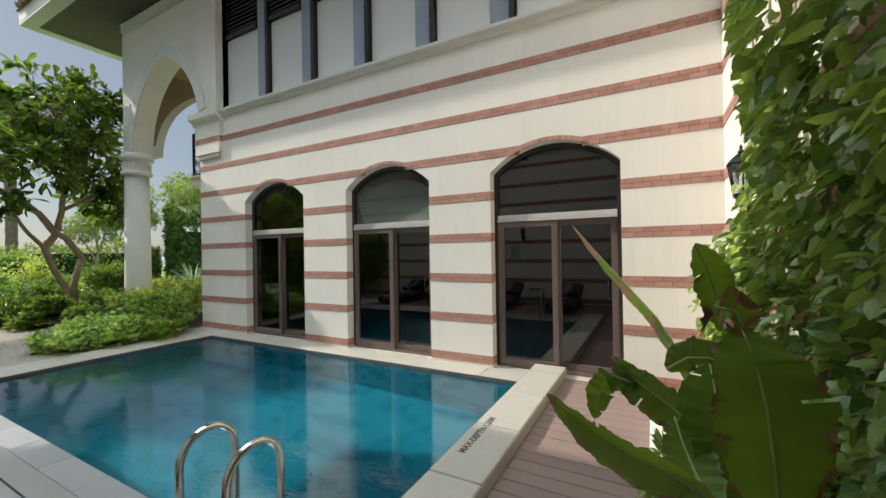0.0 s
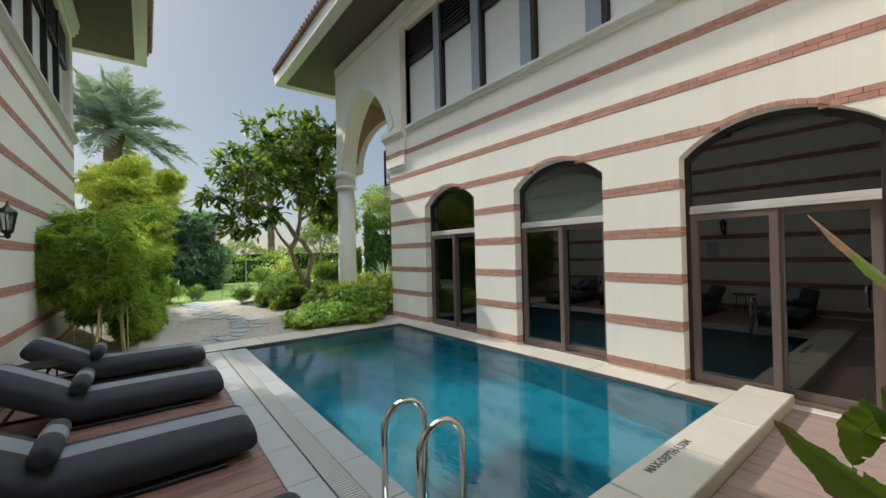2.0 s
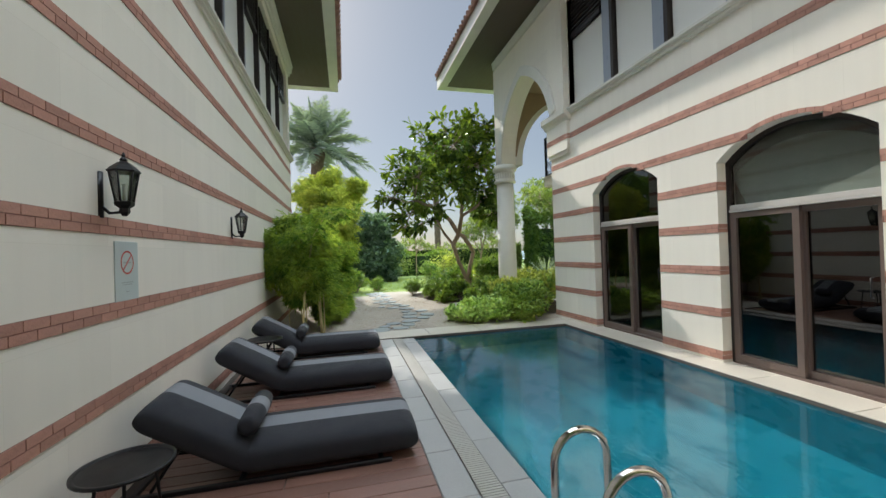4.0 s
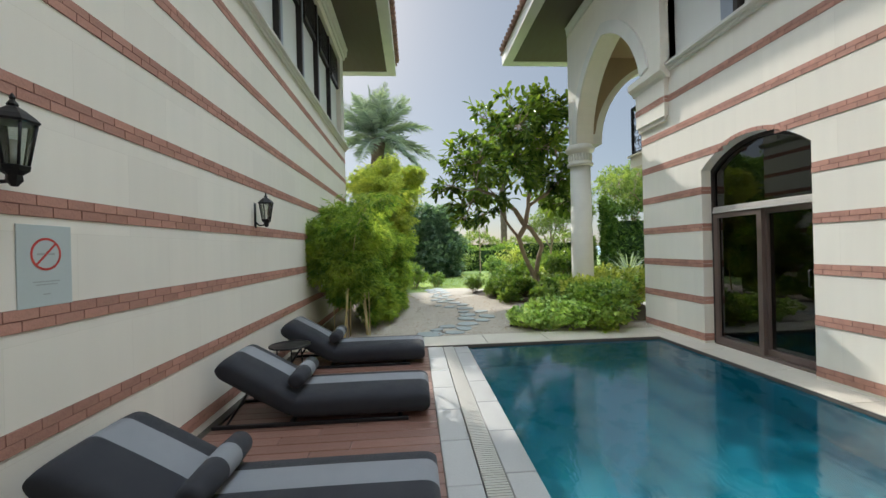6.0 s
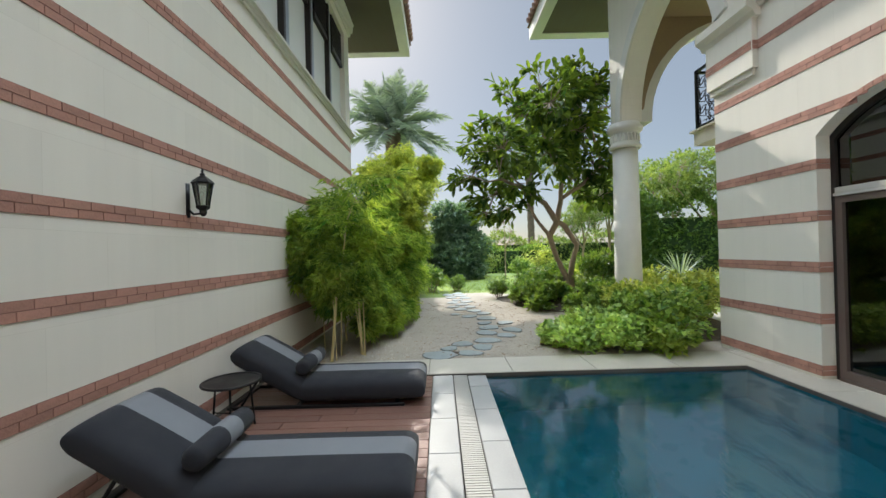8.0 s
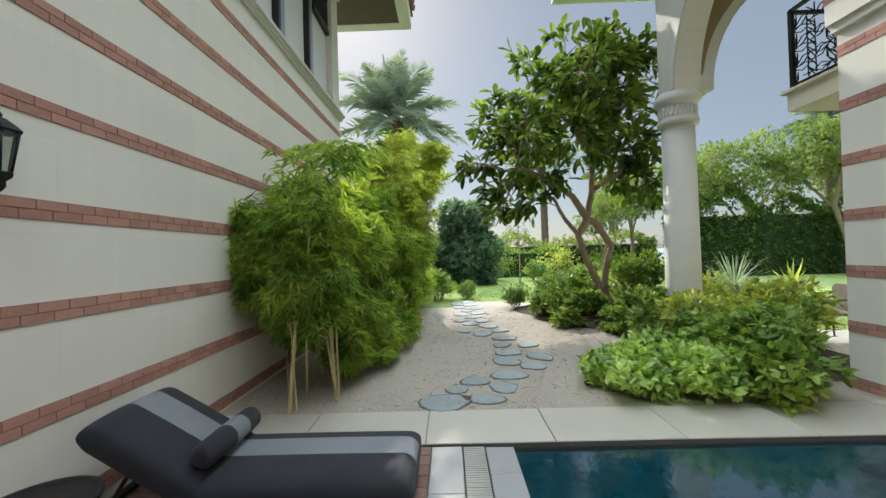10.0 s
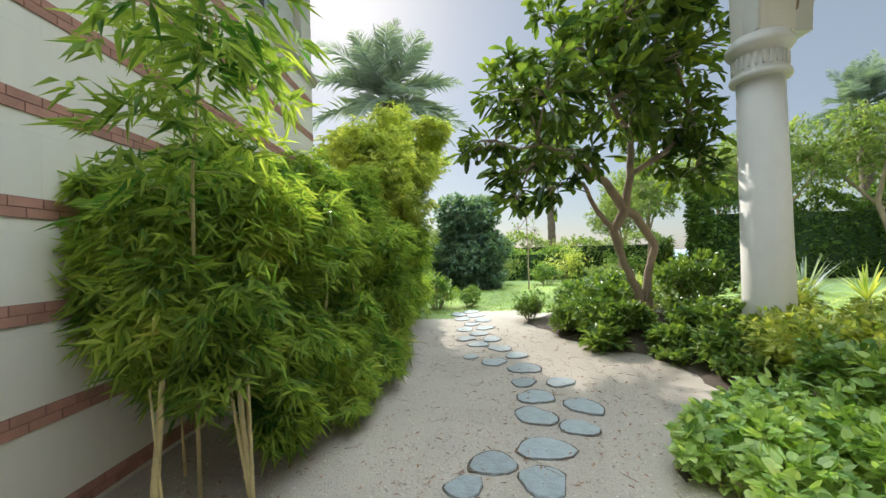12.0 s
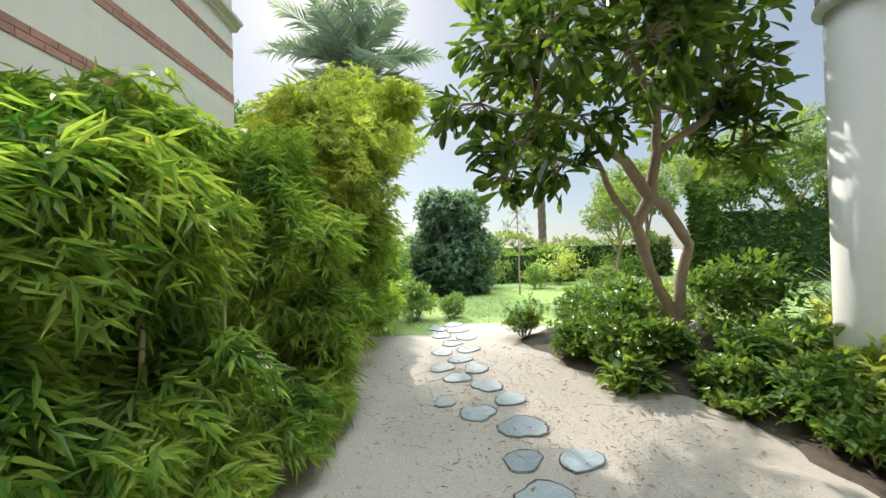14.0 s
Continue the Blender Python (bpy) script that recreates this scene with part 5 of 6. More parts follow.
blade_fan("yucca", (-14.3, 10.0, 0), "yellow-striped spiky plant at the lawn edge", 46, 1.05, 0.07, (0.2, 1.3), "shrub_gold", 61, "spiky plant")
blade_fan("fan_palm", (-13.4, 7.9, 0.2), "low spreading palm with fine green fronds", 120, 1.25, 0.045, (0.05, 1.2), "frond", 62)
blade_fan("fan_palm", (-13.6, 5.6, 0.1), "low spreading palm with fine green fronds", 110, 1.1, 0.045, (0.1, 1.3), "frond", 63)
blade_fan("fan_palm", (-12.2, 6.4, 0.1), "low spreading palm with fine green fronds", 90, 1.0, 0.045, (0.1, 1.2), "frond", 64)


def date_palm(at, height, reach, label, seed, fronds=32, trunk=0.26):
    """Date palm: rough trunk and arching feather fronds of narrow leaflets."""
    rng = np.random.default_rng(seed)
    t = thing("date_palm", at, label, "palm tree", "date palms")
    bm = bmesh.new()
    rad = [trunk * 1.15] + [trunk * (1 + 0.10 * (k % 2)) for k in range(1, 24)] + [trunk * 1.35, trunk * 1.1]
    tube(bm, [(0.1 * math.sin(k * 0.2), 0, height * k / 25) for k in range(26)], rad, 12)
    part("trunk", bm, M["palm_bark"], t)
    bm = bmesh.new()
    at_, along, ln = [], [], []
    for k in range(fronds):
        a, r, l = rng.uniform(0, 2 * math.pi), rng.uniform(-0.55, 1.45), reach * rng.uniform(0.85, 1.1)
        pts = []
        for j in range(9):
            f = j / 8
            pts.append(Vector((l * f * math.cos(r) * math.cos(a), l * f * math.cos(r) * math.sin(a), height + l * (f * math.sin(r) - 0.27 * f * f * (0.4 + math.cos(r))))))
        tube(bm, pts, [0.03 - 0.0027 * j for j in range(9)], 4)
        side = Vector((-math.sin(a), math.cos(a), 0))
        for j in range(44):
            f = 0.12 + 0.86 * j / 44
            i = min(int(f * 8), 7)
            p, d = pts[i].lerp(pts[i + 1], f * 8 - i), (pts[i + 1] - pts[i]).normalized()
            for s in (-1, 1):
                at_.append(p)
                along.append(side * s + d * 0.75 + Vector((0, 0, 0.15 + rng.normal(0, 0.30))))
                ln.append(reach * 0.23 * math.sin(math.pi * min(1, 0.15 + f * 0.85)) + 0.08)
    part("frond_ribs", bm, M["frond"], t)
    ln = np.array(ln)
    add_crown(t, "fronds", [leaves(SLIM, np.array([tuple(p) for p in at_]), np.array([tuple(p) for p in along]), ln, np.full(len(ln), 0.020), rng, 0.4)], M["frond"])


date_palm((-17.5, -0.55, -0.1), 6.3, 2.6, "date palm with grey-green feathery fronds behind the bamboo", 71)
date_palm((-34.0, 8.6, -0.1), 9.2, 3.0, "tall date palm far off with a slim trunk", 72, 34)
date_palm((-25.0, 21.5, -0.1), 8.2, 2.8, "date palm standing among garden trees", 73, 34)

limb_tree("round_tree", (-22.6, 2.0, -0.05), "dense rounded blue-green tree at the lawn", "tree",
          [[(0, 0, 0, 0.12), (0, 0.05, 1.0, 0.1), (0, 0, 2.0, 0.06)]],
          [(0.3, -0.6, 0.7, 0.9), (0.2, 0.7, 0.6, 0.8), (0.3, 0.0, 0.4, 0.8), (0, -0.9, 1.6, 0.9), (0.3, 0.8, 1.7, 0.9), (0, 0, 2.6, 1.1), (0.2, -0.5, 3.3, 0.8), (0, 0.6, 3.2, 0.8), (0.5, 0, 1.2, 1.0), (-0.5, 0, 2.0, 1.2)], M["blue_leaf"], 81, (0.20, 0.10), 7, 420, twigs=False)
limb_tree("sapling", (-21.5, 4.35, -0.05), "thin staked sapling on the lawn", "tree",
          [[(0, 0, 0, 0.03), (0, 0.02, 1.6, 0.025), (0, 0, 3.2, 0.012)]],
          [(0, 0, 3.0, 0.45), (0, 0.3, 2.4, 0.4), (0, -0.3, 2.5, 0.35), (0, 0, 3.6, 0.3)], M["far"], 82, (0.10, 0.04), 5, 60)
FAR_LUMPS = [(0, -1.6, 4.6, 1.0), (0.4, 1.5, 4.8, 1.1), (0, 0, 5.6, 1.3), (-0.5, -0.9, 5.9, 1.0), (0.4, 0.9, 6.2, 1.0), (0.8, 0, 4.4, 0.8), (0, 2.3, 5.3, 0.8), (0, -2.4, 5.2, 0.8)]
FAR_LIMBS = [[(0, 0, 0, 0.14), (0, 0.15, 1.5, 0.11), (0, 0.5, 3.0, 0.09), (0, 0.2, 4.6, 0.05)], [(0, 0.5, 2.9, 0.07), (0.2, 1.3, 4.0, 0.05), (0.3, 1.8, 4.8, 0.03)], [(0, 0.3, 2.3, 0.07), (0, -0.7, 3.6, 0.05), (0, -1.5, 4.6, 0.03)]]
far = limb_tree("garden_tree", (-23.5, 15.6, -0.05), "spreading garden tree with thin leaning trunk and light foliage", "tree", FAR_LIMBS, FAR_LUMPS, M["far"], 83, (0.20, 0.09), 6, 130, group="garden trees")
for k, (x, y, s, r) in enumerate(((-25.5, 11.2, 0.85, 1.0), (-22.0, 19.5, 1.1, 2.2), (-27.0, 25.0, 1.2, 3.4), (-20.0, 24.5, 1.15, 4.6), (-30.0, 17.5, 1.15, 0.5), (-17.0, 31.0, 1.2, 5.2), (-34.0, 14.0, 1.0, 4.0), (-24.0, 9.0, 0.62, 5.0), (-13.0, 27.0, 1.2, 1.4))):
    c = copy_thing(far, Matrix.Translation((x, y, -0.05)) @ Matrix.Rotation(r, 4, "Z"))
    c.scale = (s, s, s * 0.98)


def hedge(name, label, x0, x1, y0, y1, h, mat, seed, n, leaf=(0.12, 0.07)):
    """A hedge: a dark box core, its colour standing in for inner shade, and a thick uneven skin of leaves."""
    rng = np.random.default_rng(seed)
    ob = thing(name, ((x0 + x1) / 2, (y0 + y1) / 2, -0.05), label, "hedge")
    hx, hy = (x1 - x0) / 2, (y1 - y0) / 2
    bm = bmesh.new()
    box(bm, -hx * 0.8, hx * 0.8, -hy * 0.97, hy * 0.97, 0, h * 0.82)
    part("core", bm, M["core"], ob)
    p = np.stack([rng.uniform(-hx, hx, n), rng.uniform(-hy, hy, n), rng.uniform(0, h, n)], 1)
    face = rng.integers(0, 4, n)
    p[face == 0, 0] = hx
    p[face == 1, 1] = -hy
    p[face == 2, 2] = h
    p[face == 3, 1] = hy
    bumpy = np.sin(p[:, 0] * 1.7 + seed) + np.sin(p[:, 1] * 1.9) + np.sin(p[:, 1] * 0.63 + 2)
    p[:, 2] *= 1 + 0.11 * bumpy
    p += rng.normal(0, 0.10, p.shape) + np.stack([0.10 * bumpy, 0 * bumpy, 0 * bumpy], 1)
    e = np.where((face == 0)[:, None], (1.0, 0, 0.2), np.where((face == 2)[:, None], (0.2, 0, 1.0), np.where((face == 1)[:, None], (0, -1.0, 0.2), (0, 1.0, 0.2))))
    add_crown(ob, "foliage", [sprays(rng, p, e.astype(float), 4, leaf[0], leaf[1], 0.1, OVAL)], M[mat])


hedge("hedge", "tall dark green clipped hedge behind the lawn", -24.4, -22.9, 12.5, 36.0, 3.6, "hedge", 91, 11000, (0.20, 0.11))
hedge("hedge", "low bright hedge closing the lawn", -30.5, -28.5, -4.0, 14.0, 2.2, "far", 92, 6500, (0.18, 0.09))
hedge("hedge", "mixed green planting behind the lawn", -27.6, -26.6, -2.0, 8.0, 1.7, "shrub", 93, 4200, (0.16, 0.08))
hedge("hedge", "tall dark planting in the far corner", -22.0, -17.5, -7.0, -3.2, 4.6, "hedge", 94, 4200, (0.20, 0.11))
hedge("hedge", "leafy planting along the garden side", -22.6, -18.2, -2.6, 0.2, 1.6, "shrub", 95, 2600, (0.14, 0.07))
hedge("hedge", "dense planting beyond the villa terrace", -24.0, -8.0, 30.0, 31.5, 4.0, "hedge", 96, 3000, (0.22, 0.12))


def grass():
    """Tufted lawn blades near the path's end and across the lawn."""
    rng = np.random.default_rng(101)
    n = 26000
    p = np.stack([rng.uniform(-24, -14.8, n), rng.uniform(-1, 13, n), np.full(n, -0.03)], 1)
    ok = p[:, 0] < -15.0 - 0.9 * np.sin(p[:, 1] * 0.7)
    q = np.stack([rng.uniform(-16, -11, 14000), rng.uniform(6.4, 14, 14000), np.full(14000, -0.03)], 1)
    p = np.concatenate([p[ok], q])
    d = rng.normal(0, 0.45, p.shape)
    d[:, 2] = 1
    v, f = leaves(SLIM, p, d, rng.uniform(0.04, 0.09, len(p)), rng.uniform(0.008, 0.016, len(p)), rng)
    tagged(new("lawn_grass", mesh_np("lawn_grass", v, f, M["grass"])), "short green lawn grass", "grass", kind="stuff")


grass()


def gravel():
    """Loose pebbles and leaf litter on the path."""
    rng = np.random.default_rng(102)
    n = 22000
    x = -7.95 - 5.2 * rng.random(n) ** 1.5
    y = rng.uniform(-0.9, 3.7, n)
    s = rng.uniform(0.003, 0.008, n) * np.where(rng.random(n) < 0.05, 1.8, 1.0)
    oct_v = np.array([(1, 0, 0), (-1, 0, 0), (0, 1, 0), (0, -1, 0), (0, 0, 0.7), (0, 0, -0.5)])
    oct_f = np.array([(0, 2, 4), (2, 1, 4), (1, 3, 4), (3, 0, 4)])
    v = np.stack([x, y, np.full(n, -0.008)], 1)[:, None] + oct_v[None] * s[:, None, None] * rng.uniform(0.6, 1.3, (n, 1, 3))
    f = (oct_f[None] + (np.arange(n) * 6)[:, None, None]).reshape(-1, 3)
    tagged(new("gravel", mesh_np("gravel", v.reshape(-1, 3), f, M["pebble"])), "loose pale pebbles on the sand path", "gravel", kind="stuff")
    n = 1300
    p = np.stack([rng.uniform(-14, -7.98, n), rng.uniform(-0.9, 3.8, n), np.full(n, 0.003)], 1)
    d = rng.normal(0, 1, (n, 3))
    d[:, 2] = 0.05
    v, f = leaves(OVAL, p, d, rng.uniform(0.02, 0.06, n), rng.uniform(0.006, 0.02, n), rng, 0.3)
    for k in range(46):
        bm = bmesh.new()
        a, l = rng.uniform(0, 6.28), rng.uniform(0.06, 0.26)
        x0, y0 = rng.uniform(-13.0, -8.1), rng.uniform(0.1, 3.4)
        tube(bm, [(j * l / 4 * math.cos(a) + 0.012 * math.sin(j * 2 + k), j * l / 4 * math.sin(a) + 0.012 * math.cos(j + k), 0.006) for j in range(5)], [0.0022, 0.002, 0.0018, 0.0014, 0.0008], 4)
        tw = piece("twig", bm, M["bark"], "thin dry twig lying on the sand path", "twig", "fallen twigs")
        tw.location = (x0, y0, 0.0)
    tagged(new("leaf_litter", mesh_np("leaf_litter", v, f, M["dead_leaf"])), "dry fallen leaves on the sand path", "leaf litter", kind="stuff")


gravel()


def slabs():
    """Irregular slate stepping stones set in the sand."""
    rng = np.random.default_rng(103)
    bm = bmesh.new()
    box(bm, -15.9, -7.95, 0.9, 2.7, -0.14, -0.10)
    bed = piece("stepping_path", bm, M["soil"], "path of irregular blue-grey slate stepping stones in sand", "path", kind="structure")
    spots = [(-8.12, 1.16, .20, .30), (-8.18, 1.58, .15, .17), (-8.47, 1.29, .13, .12), (-8.52, 1.80, .17, .17), (-8.74, 1.50, .14, .19), (-8.93, 1.92, .19, .20), (-9.27, 2.28, .16, .15), (-9.52, 1.97, .20, .18), (-9.72, 2.48, .20, .17),
             (-9.99, 2.08, .20, .18), (-10.42, 2.45, .15, .17), (-10.44, 2.04, .15, .14), (-10.98, 2.16, .22, .20), (-11.30, 1.80, .18, .17), (-11.62, 2.16, .18, .15), (-11.60, 1.50, .13, .12), (-12.05, 1.98, .20, .17), (-12.35, 1.66, .18, .16),
             (-12.72, 1.92, .20, .17), (-12.80, 1.48, .19, .16), (-13.20, 1.74, .20, .17), (-13.62, 1.50, .20, .17), (-13.75, 1.90, .22, .18), (-14.20, 1.66, .22, .18), (-14.65, 1.92, .24, .19), (-14.85, 1.50, .24, .18), (-15.3, 1.80, .26, .2), (-15.55, 1.42, .26, .2), (-15.95, 1.75, .28, .2)]
    gaps = bmesh.new()
    for x, y, rx, ry in spots:
        bm = bmesh.new()
        n = 14
        out = []
        wob = rng.uniform(0, 6.28, 3)
        for k in range(n):
            a = 2 * math.pi * k / n + rng.normal(0, 0.05)
            q = 1.0 + 0.12 * math.sin(2 * a + wob[0]) + 0.08 * math.sin(3 * a + wob[1]) + 0.04 * math.sin(5 * a + wob[2]) + rng.normal(0, 0.015)
            out.append((rx * q * math.cos(a), ry * q * math.sin(a)))
        lo, hi = [bm.verts.new((a, b, -0.06)) for a, b in out], [bm.verts.new((a, b, 0)) for a, b in out]
        top = [bm.verts.new((a * 0.94, b * 0.94, 0.008 + rng.normal(0, 0.001))) for a, b in out]
        bm.faces.new(top)
        # soil-coloured disc a little wider than the stone: shading round its edge as colour
        gaps.faces.new([gaps.verts.new((x + a * 1.035 + rng.normal(0, 0.005), y + b * 1.035 + rng.normal(0, 0.005), -0.001 + rng.uniform(0, 0.002))) for a, b in out])
        for k in range(n):
            j = (k + 1) % n
            bm.faces.new((lo[k], lo[j], hi[j], hi[k]))
            bm.faces.new((hi[k], hi[j], top[j], top[k]))
        st = part("stone", bm, M["slab"], bed)
        st.location = (x, y, -0.004)
        st.rotation_euler = (rng.normal(0, 0.01), rng.normal(0, 0.01), 0)
    part("gap_shade", gaps, M["soil"], bed, kind="stuff")


slabs()


# ---- climber on the east wall ----
def climber():
    rng = np.random.default_rng(111)
    c = thing("climber", (EX - 0.02, 2.6, 0.06), "thick green climber covering the east wall", "climber")
    bm = bmesh.new()
    for k in range(16):
        y = rng.uniform(-1.5, 1.3)
        pts = [(0, y + 0.12 * math.sin(z * 2 + k), z) for z in np.arange(0, rng.uniform(2.5, 5.5), 0.35)]
        tube(bm, [(-0.03 - 0.03 * rng.random(), b, z) for _, b, z in pts], [0.014 * (1 - 0.12 * i / 2) if i < 14 else 0.004 for i in range(len(pts))], 5)
    part("vines", bm, M["bark"], c)
    n = 19000
    y, z = rng.uniform(-2.4, 1.95, n), rng.uniform(0.0, 5.6, n)
    edge = np.interp(z, (0, 0.8, 1.4, 1.7, 2.0, 2.3, 2.8, 6.0), (1.8, 1.75, 1.55, 0.95, 0.55, 0.15, -0.35, -0.75)) + rng.normal(0, 0.12, n)
    ok = y < edge
    y, z = y[ok], z[ok]
    n = len(y)
    thick = 0.10 + 0.12 * (np.sin(y * 3.1 + z * 1.3) + np.sin(z * 2.7 - y)) / 2 + 0.16
    x = -thick * rng.random(n) ** 0.5
    p = np.stack([x, y, z], 1)
    d = np.stack([-0.55 + rng.normal(0, 0.4, n), rng.normal(0.15, 0.6, n), -0.75 + rng.normal(0, 0.45, n)], 1)
    add_crown(c, "foliage", [leaves(HEART, p, d, rng.uniform(0.045, 0.098, n), rng.uniform(0.036, 0.076, n), rng, 1.0)], M["ivy"])


climber()


def banana_leaf(pts, width, mat, fold=0.25, side_dir=(1, 0, 0), dry=0.0, seed=0):
    """A broad leaf with midrib along a curve, ribbed and torn at the edge."""
    rng = np.random.default_rng(seed)
    P = [Vector(p) for p in pts]
    n = 60
    bm = bmesh.new()
    rows = []
    for k in range(n + 1):
        f = k / n * (len(P) - 1)
        i = min(int(f), len(P) - 2)
        a, b = P[max(i - 1, 0)], P[min(i + 2, len(P) - 1)]
        u = f - i
        c = P[i] * (1 - u) + P[i + 1] * u + ((P[i + 1] - a) - (b - P[i])) * 0.06 * u * (1 - u)
        d = (P[i + 1] - P[i]).normalized()
        s = Vector(side_dir)
        s = (s - d * s.dot(d)).normalized()
        up = s.cross(d)
        g = k / n
        w = width * (math.sin(math.pi * min(1, 0.04 + g * 0.96)) ** 0.7) * 0.5
        slack = 0.93 + 0.05 * math.sin(k * 0.37 + seed) + 0.03 * math.sin(k * 1.1 + seed * 2)
        row = []
        for j in range(13):
            q = (j - 6) / 6
            tear = slack * rng.uniform(0.965, 1.0) if abs(q) == 1 else (0.5 + 0.5 * slack)
            ripple = (0.004 * math.sin(k * 0.8 + q * 3) + 0.0022 * math.sin(k * 3.1)) * abs(q)
            row.append(bm.verts.new(c + s * q * w * tear + up * (abs(q) ** 1.3 * w * fold + ripple)))
        rows.append(row)
    for k, (r0, r1) in enumerate(zip(rows, rows[1:])):
        rim = 1 - dry * (0.25 + 0.30 * math.sin(k * 0.5 + seed) + 0.15 * math.sin(k * 1.7))
        for j in range(12):
            q = abs((j - 5.5) / 6)
            if (k * 7 + seed * 5) % 29 == 0 and (j > 8 if seed % 2 else j < 3):
                continue
            f = bm.faces.new((r0[j], r0[j + 1], r1[j + 1], r1[j]))
            f.smooth = True
            if dry and (q > rim or k > n * (1 - dry * 0.2) + 2 * math.sin(j)):
                f.material_index = 1
    ribs = len(bm.faces)
    tube(bm, [r[6].co for r in rows[::10]], [0.007, 0.006, 0.005, 0.004, 0.0035, 0.0025, 0.0015], 6)
    bm.faces.ensure_lookup_table()
    for fc in bm.faces[ribs:]:
        fc.material_index = 2
    return mesh_of("leaf", bm, [mat, M["dead_leaf"], M["rib"]])


ban = thing("banana_plant", (0.66, 2.2, 0.06), "banana plant with torn leaves and dry brown edges", "banana plant")
bm = bmesh.new()
tube(bm, [(0, 0, -0.05), (-0.01, 0.02, 0.4), (0.0, 0.1, 0.8)], [0.06, 0.05, 0.035], 10)
part("stalk", bm, M["banana"], ban)
LEAVES = [
    ([(-0.04, 0.40, 0.60), (-0.19, 0.62, 0.93), (-0.30, 0.80, 1.10), (-0.55, 0.90, 1.38), (-0.80, 1.0, 1.67)], 0.068, 1.3, (0.5, -0.6, 0.2), 0.95),
    ([(-0.06, 0.11, 1.17), (-0.09, 0.07, 1.31), (-0.12, 0.02, 1.42), (-0.17, -0.06, 1.53)], 0.17, 0.15, (0.88, 0.47, 0), 0.18),
    ([(-0.04, -0.56, 0.8), (-0.05, -0.57, 0.95), (-0.06, -0.55, 1.09), (-0.08, -0.53, 1.21), (-0.1, -0.48, 1.29)], 0.36, 0.14, (0.85, 0.5, -0.1), 0.40),
    ([(-0.09, -0.38, 0.76), (-0.12, -0.37, 0.91), (-0.14, -0.32, 1.02), (-0.15, -0.25, 1.12)], 0.30, 0.10, (0.88, 0.47, 0), 0.12),
    ([(-0.14, -0.59, 0.8), (-0.24, -0.53, 0.85), (-0.37, -0.5, 0.87), (-0.51, -0.47, 0.92), (-0.65, -0.46, 1.01)], 0.15, 0.55, (0.25, -0.2, 0.9), 0.30),
    ([(-0.17, -0.31, 0.89), (-0.26, -0.25, 0.95), (-0.37, -0.23, 1.02), (-0.46, -0.22, 1.1)], 0.17, 0.35, (0.3, -0.2, 0.85), 0.30),
    ([(-0.36, -0.22, 1.0), (-0.45, -0.23, 1.03), (-0.5, -0.24, 0.96), (-0.52, -0.25, 0.86)], 0.13, 0.20, (0.6, 0.2, 0.6), 0.10),
    ([(-0.17, -0.55, 0.79), (-0.21, -0.48, 0.84), (-0.24, -0.41, 0.9), (-0.26, -0.35, 0.96)], 0.17, 0.20, (0.88, 0.47, 0), 0.25),
    ([(-0.09, -0.47, 1.26), (-0.11, -0.48, 1.33), (-0.15, -0.48, 1.34), (-0.19, -0.48, 1.27)], 0.13, 0.40, (0.5, 0.3, 0.7), 1.60),
    ([(-0.27, -0.02, 1.02), (-0.2, -0.04, 1.08), (-0.13, -0.05, 1.09), (-0.08, -0.08, 1.07)], 0.16, 0.30, (0.2, -0.2, 0.9), 0.25),
]
for k, (pts, wd, fold, sd, dry) in enumerate(LEAVES):
    ob = new("leaf", banana_leaf(pts, wd, M["banana"], fold, sd, dry, k + 1))
    ob.parent = ban


CREEP = "small-leaved creeper growing round the banana plant"
shrub("creeper", (0.70, 1.75, 0.40), CREEP, (0.30, 0.45, 0.42), "ivy", 171, 800, (0.055, 0.045), HEART, group="planter creepers")
shrub("creeper", (0.56, 2.45, 0.42), CREEP, (0.28, 0.40, 0.45), "ivy", 172, 800, (0.055, 0.045), HEART, group="planter creepers")
shrub("creeper", (0.66, 3.25, 0.25), CREEP, (0.28, 0.50, 0.42), "ivy", 173, 420, (0.06, 0.045), HEART, group="planter creepers")

# ---- loungers, tables, ladder, lanterns, sign ----
def soft_slab(sections, half_w, mats, stripe=(-0.42, 0.24), n=36, power=3.2):
    """A padded body: cross sections across x along a side profile. sections: (y, z_low, z_high). Pale stripe between two shares of the width."""
    bm = bmesh.new()
    rings = []
    for i, (y, lo, hi) in enumerate(sections):
        c, h = (lo + hi) / 2, (hi - lo) / 2
        ring = []
        for k in range(n * 2):
            a = 2 * math.pi * k / (n * 2)
            ca, sa = math.cos(a), math.sin(a)
            ring.append(bm.verts.new((half_w * math.copysign(abs(ca) ** (2 / power), ca), y, c + h * math.copysign(abs(sa) ** (2 / power), sa))))
        rings.append(ring)
    for r, s in zip(rings, rings[1:]):
        for k in range(n * 2):
            f = bm.faces.new((r[k], r[(k + 1) % (n * 2)], s[(k + 1) % (n * 2)], s[k]))
            f.smooth = True
            x = sum(v.co.x for v in f.verts) / 4 / half_w
            f.material_index = 1 if stripe[0] < x < stripe[1] and k < n else 0
    for r in (rings[0], rings[-1]):
        f = bm.faces.new(r)
        f.smooth = True
    bmesh.ops.recalc_face_normals(bm, faces=bm.faces[:])
    return bm


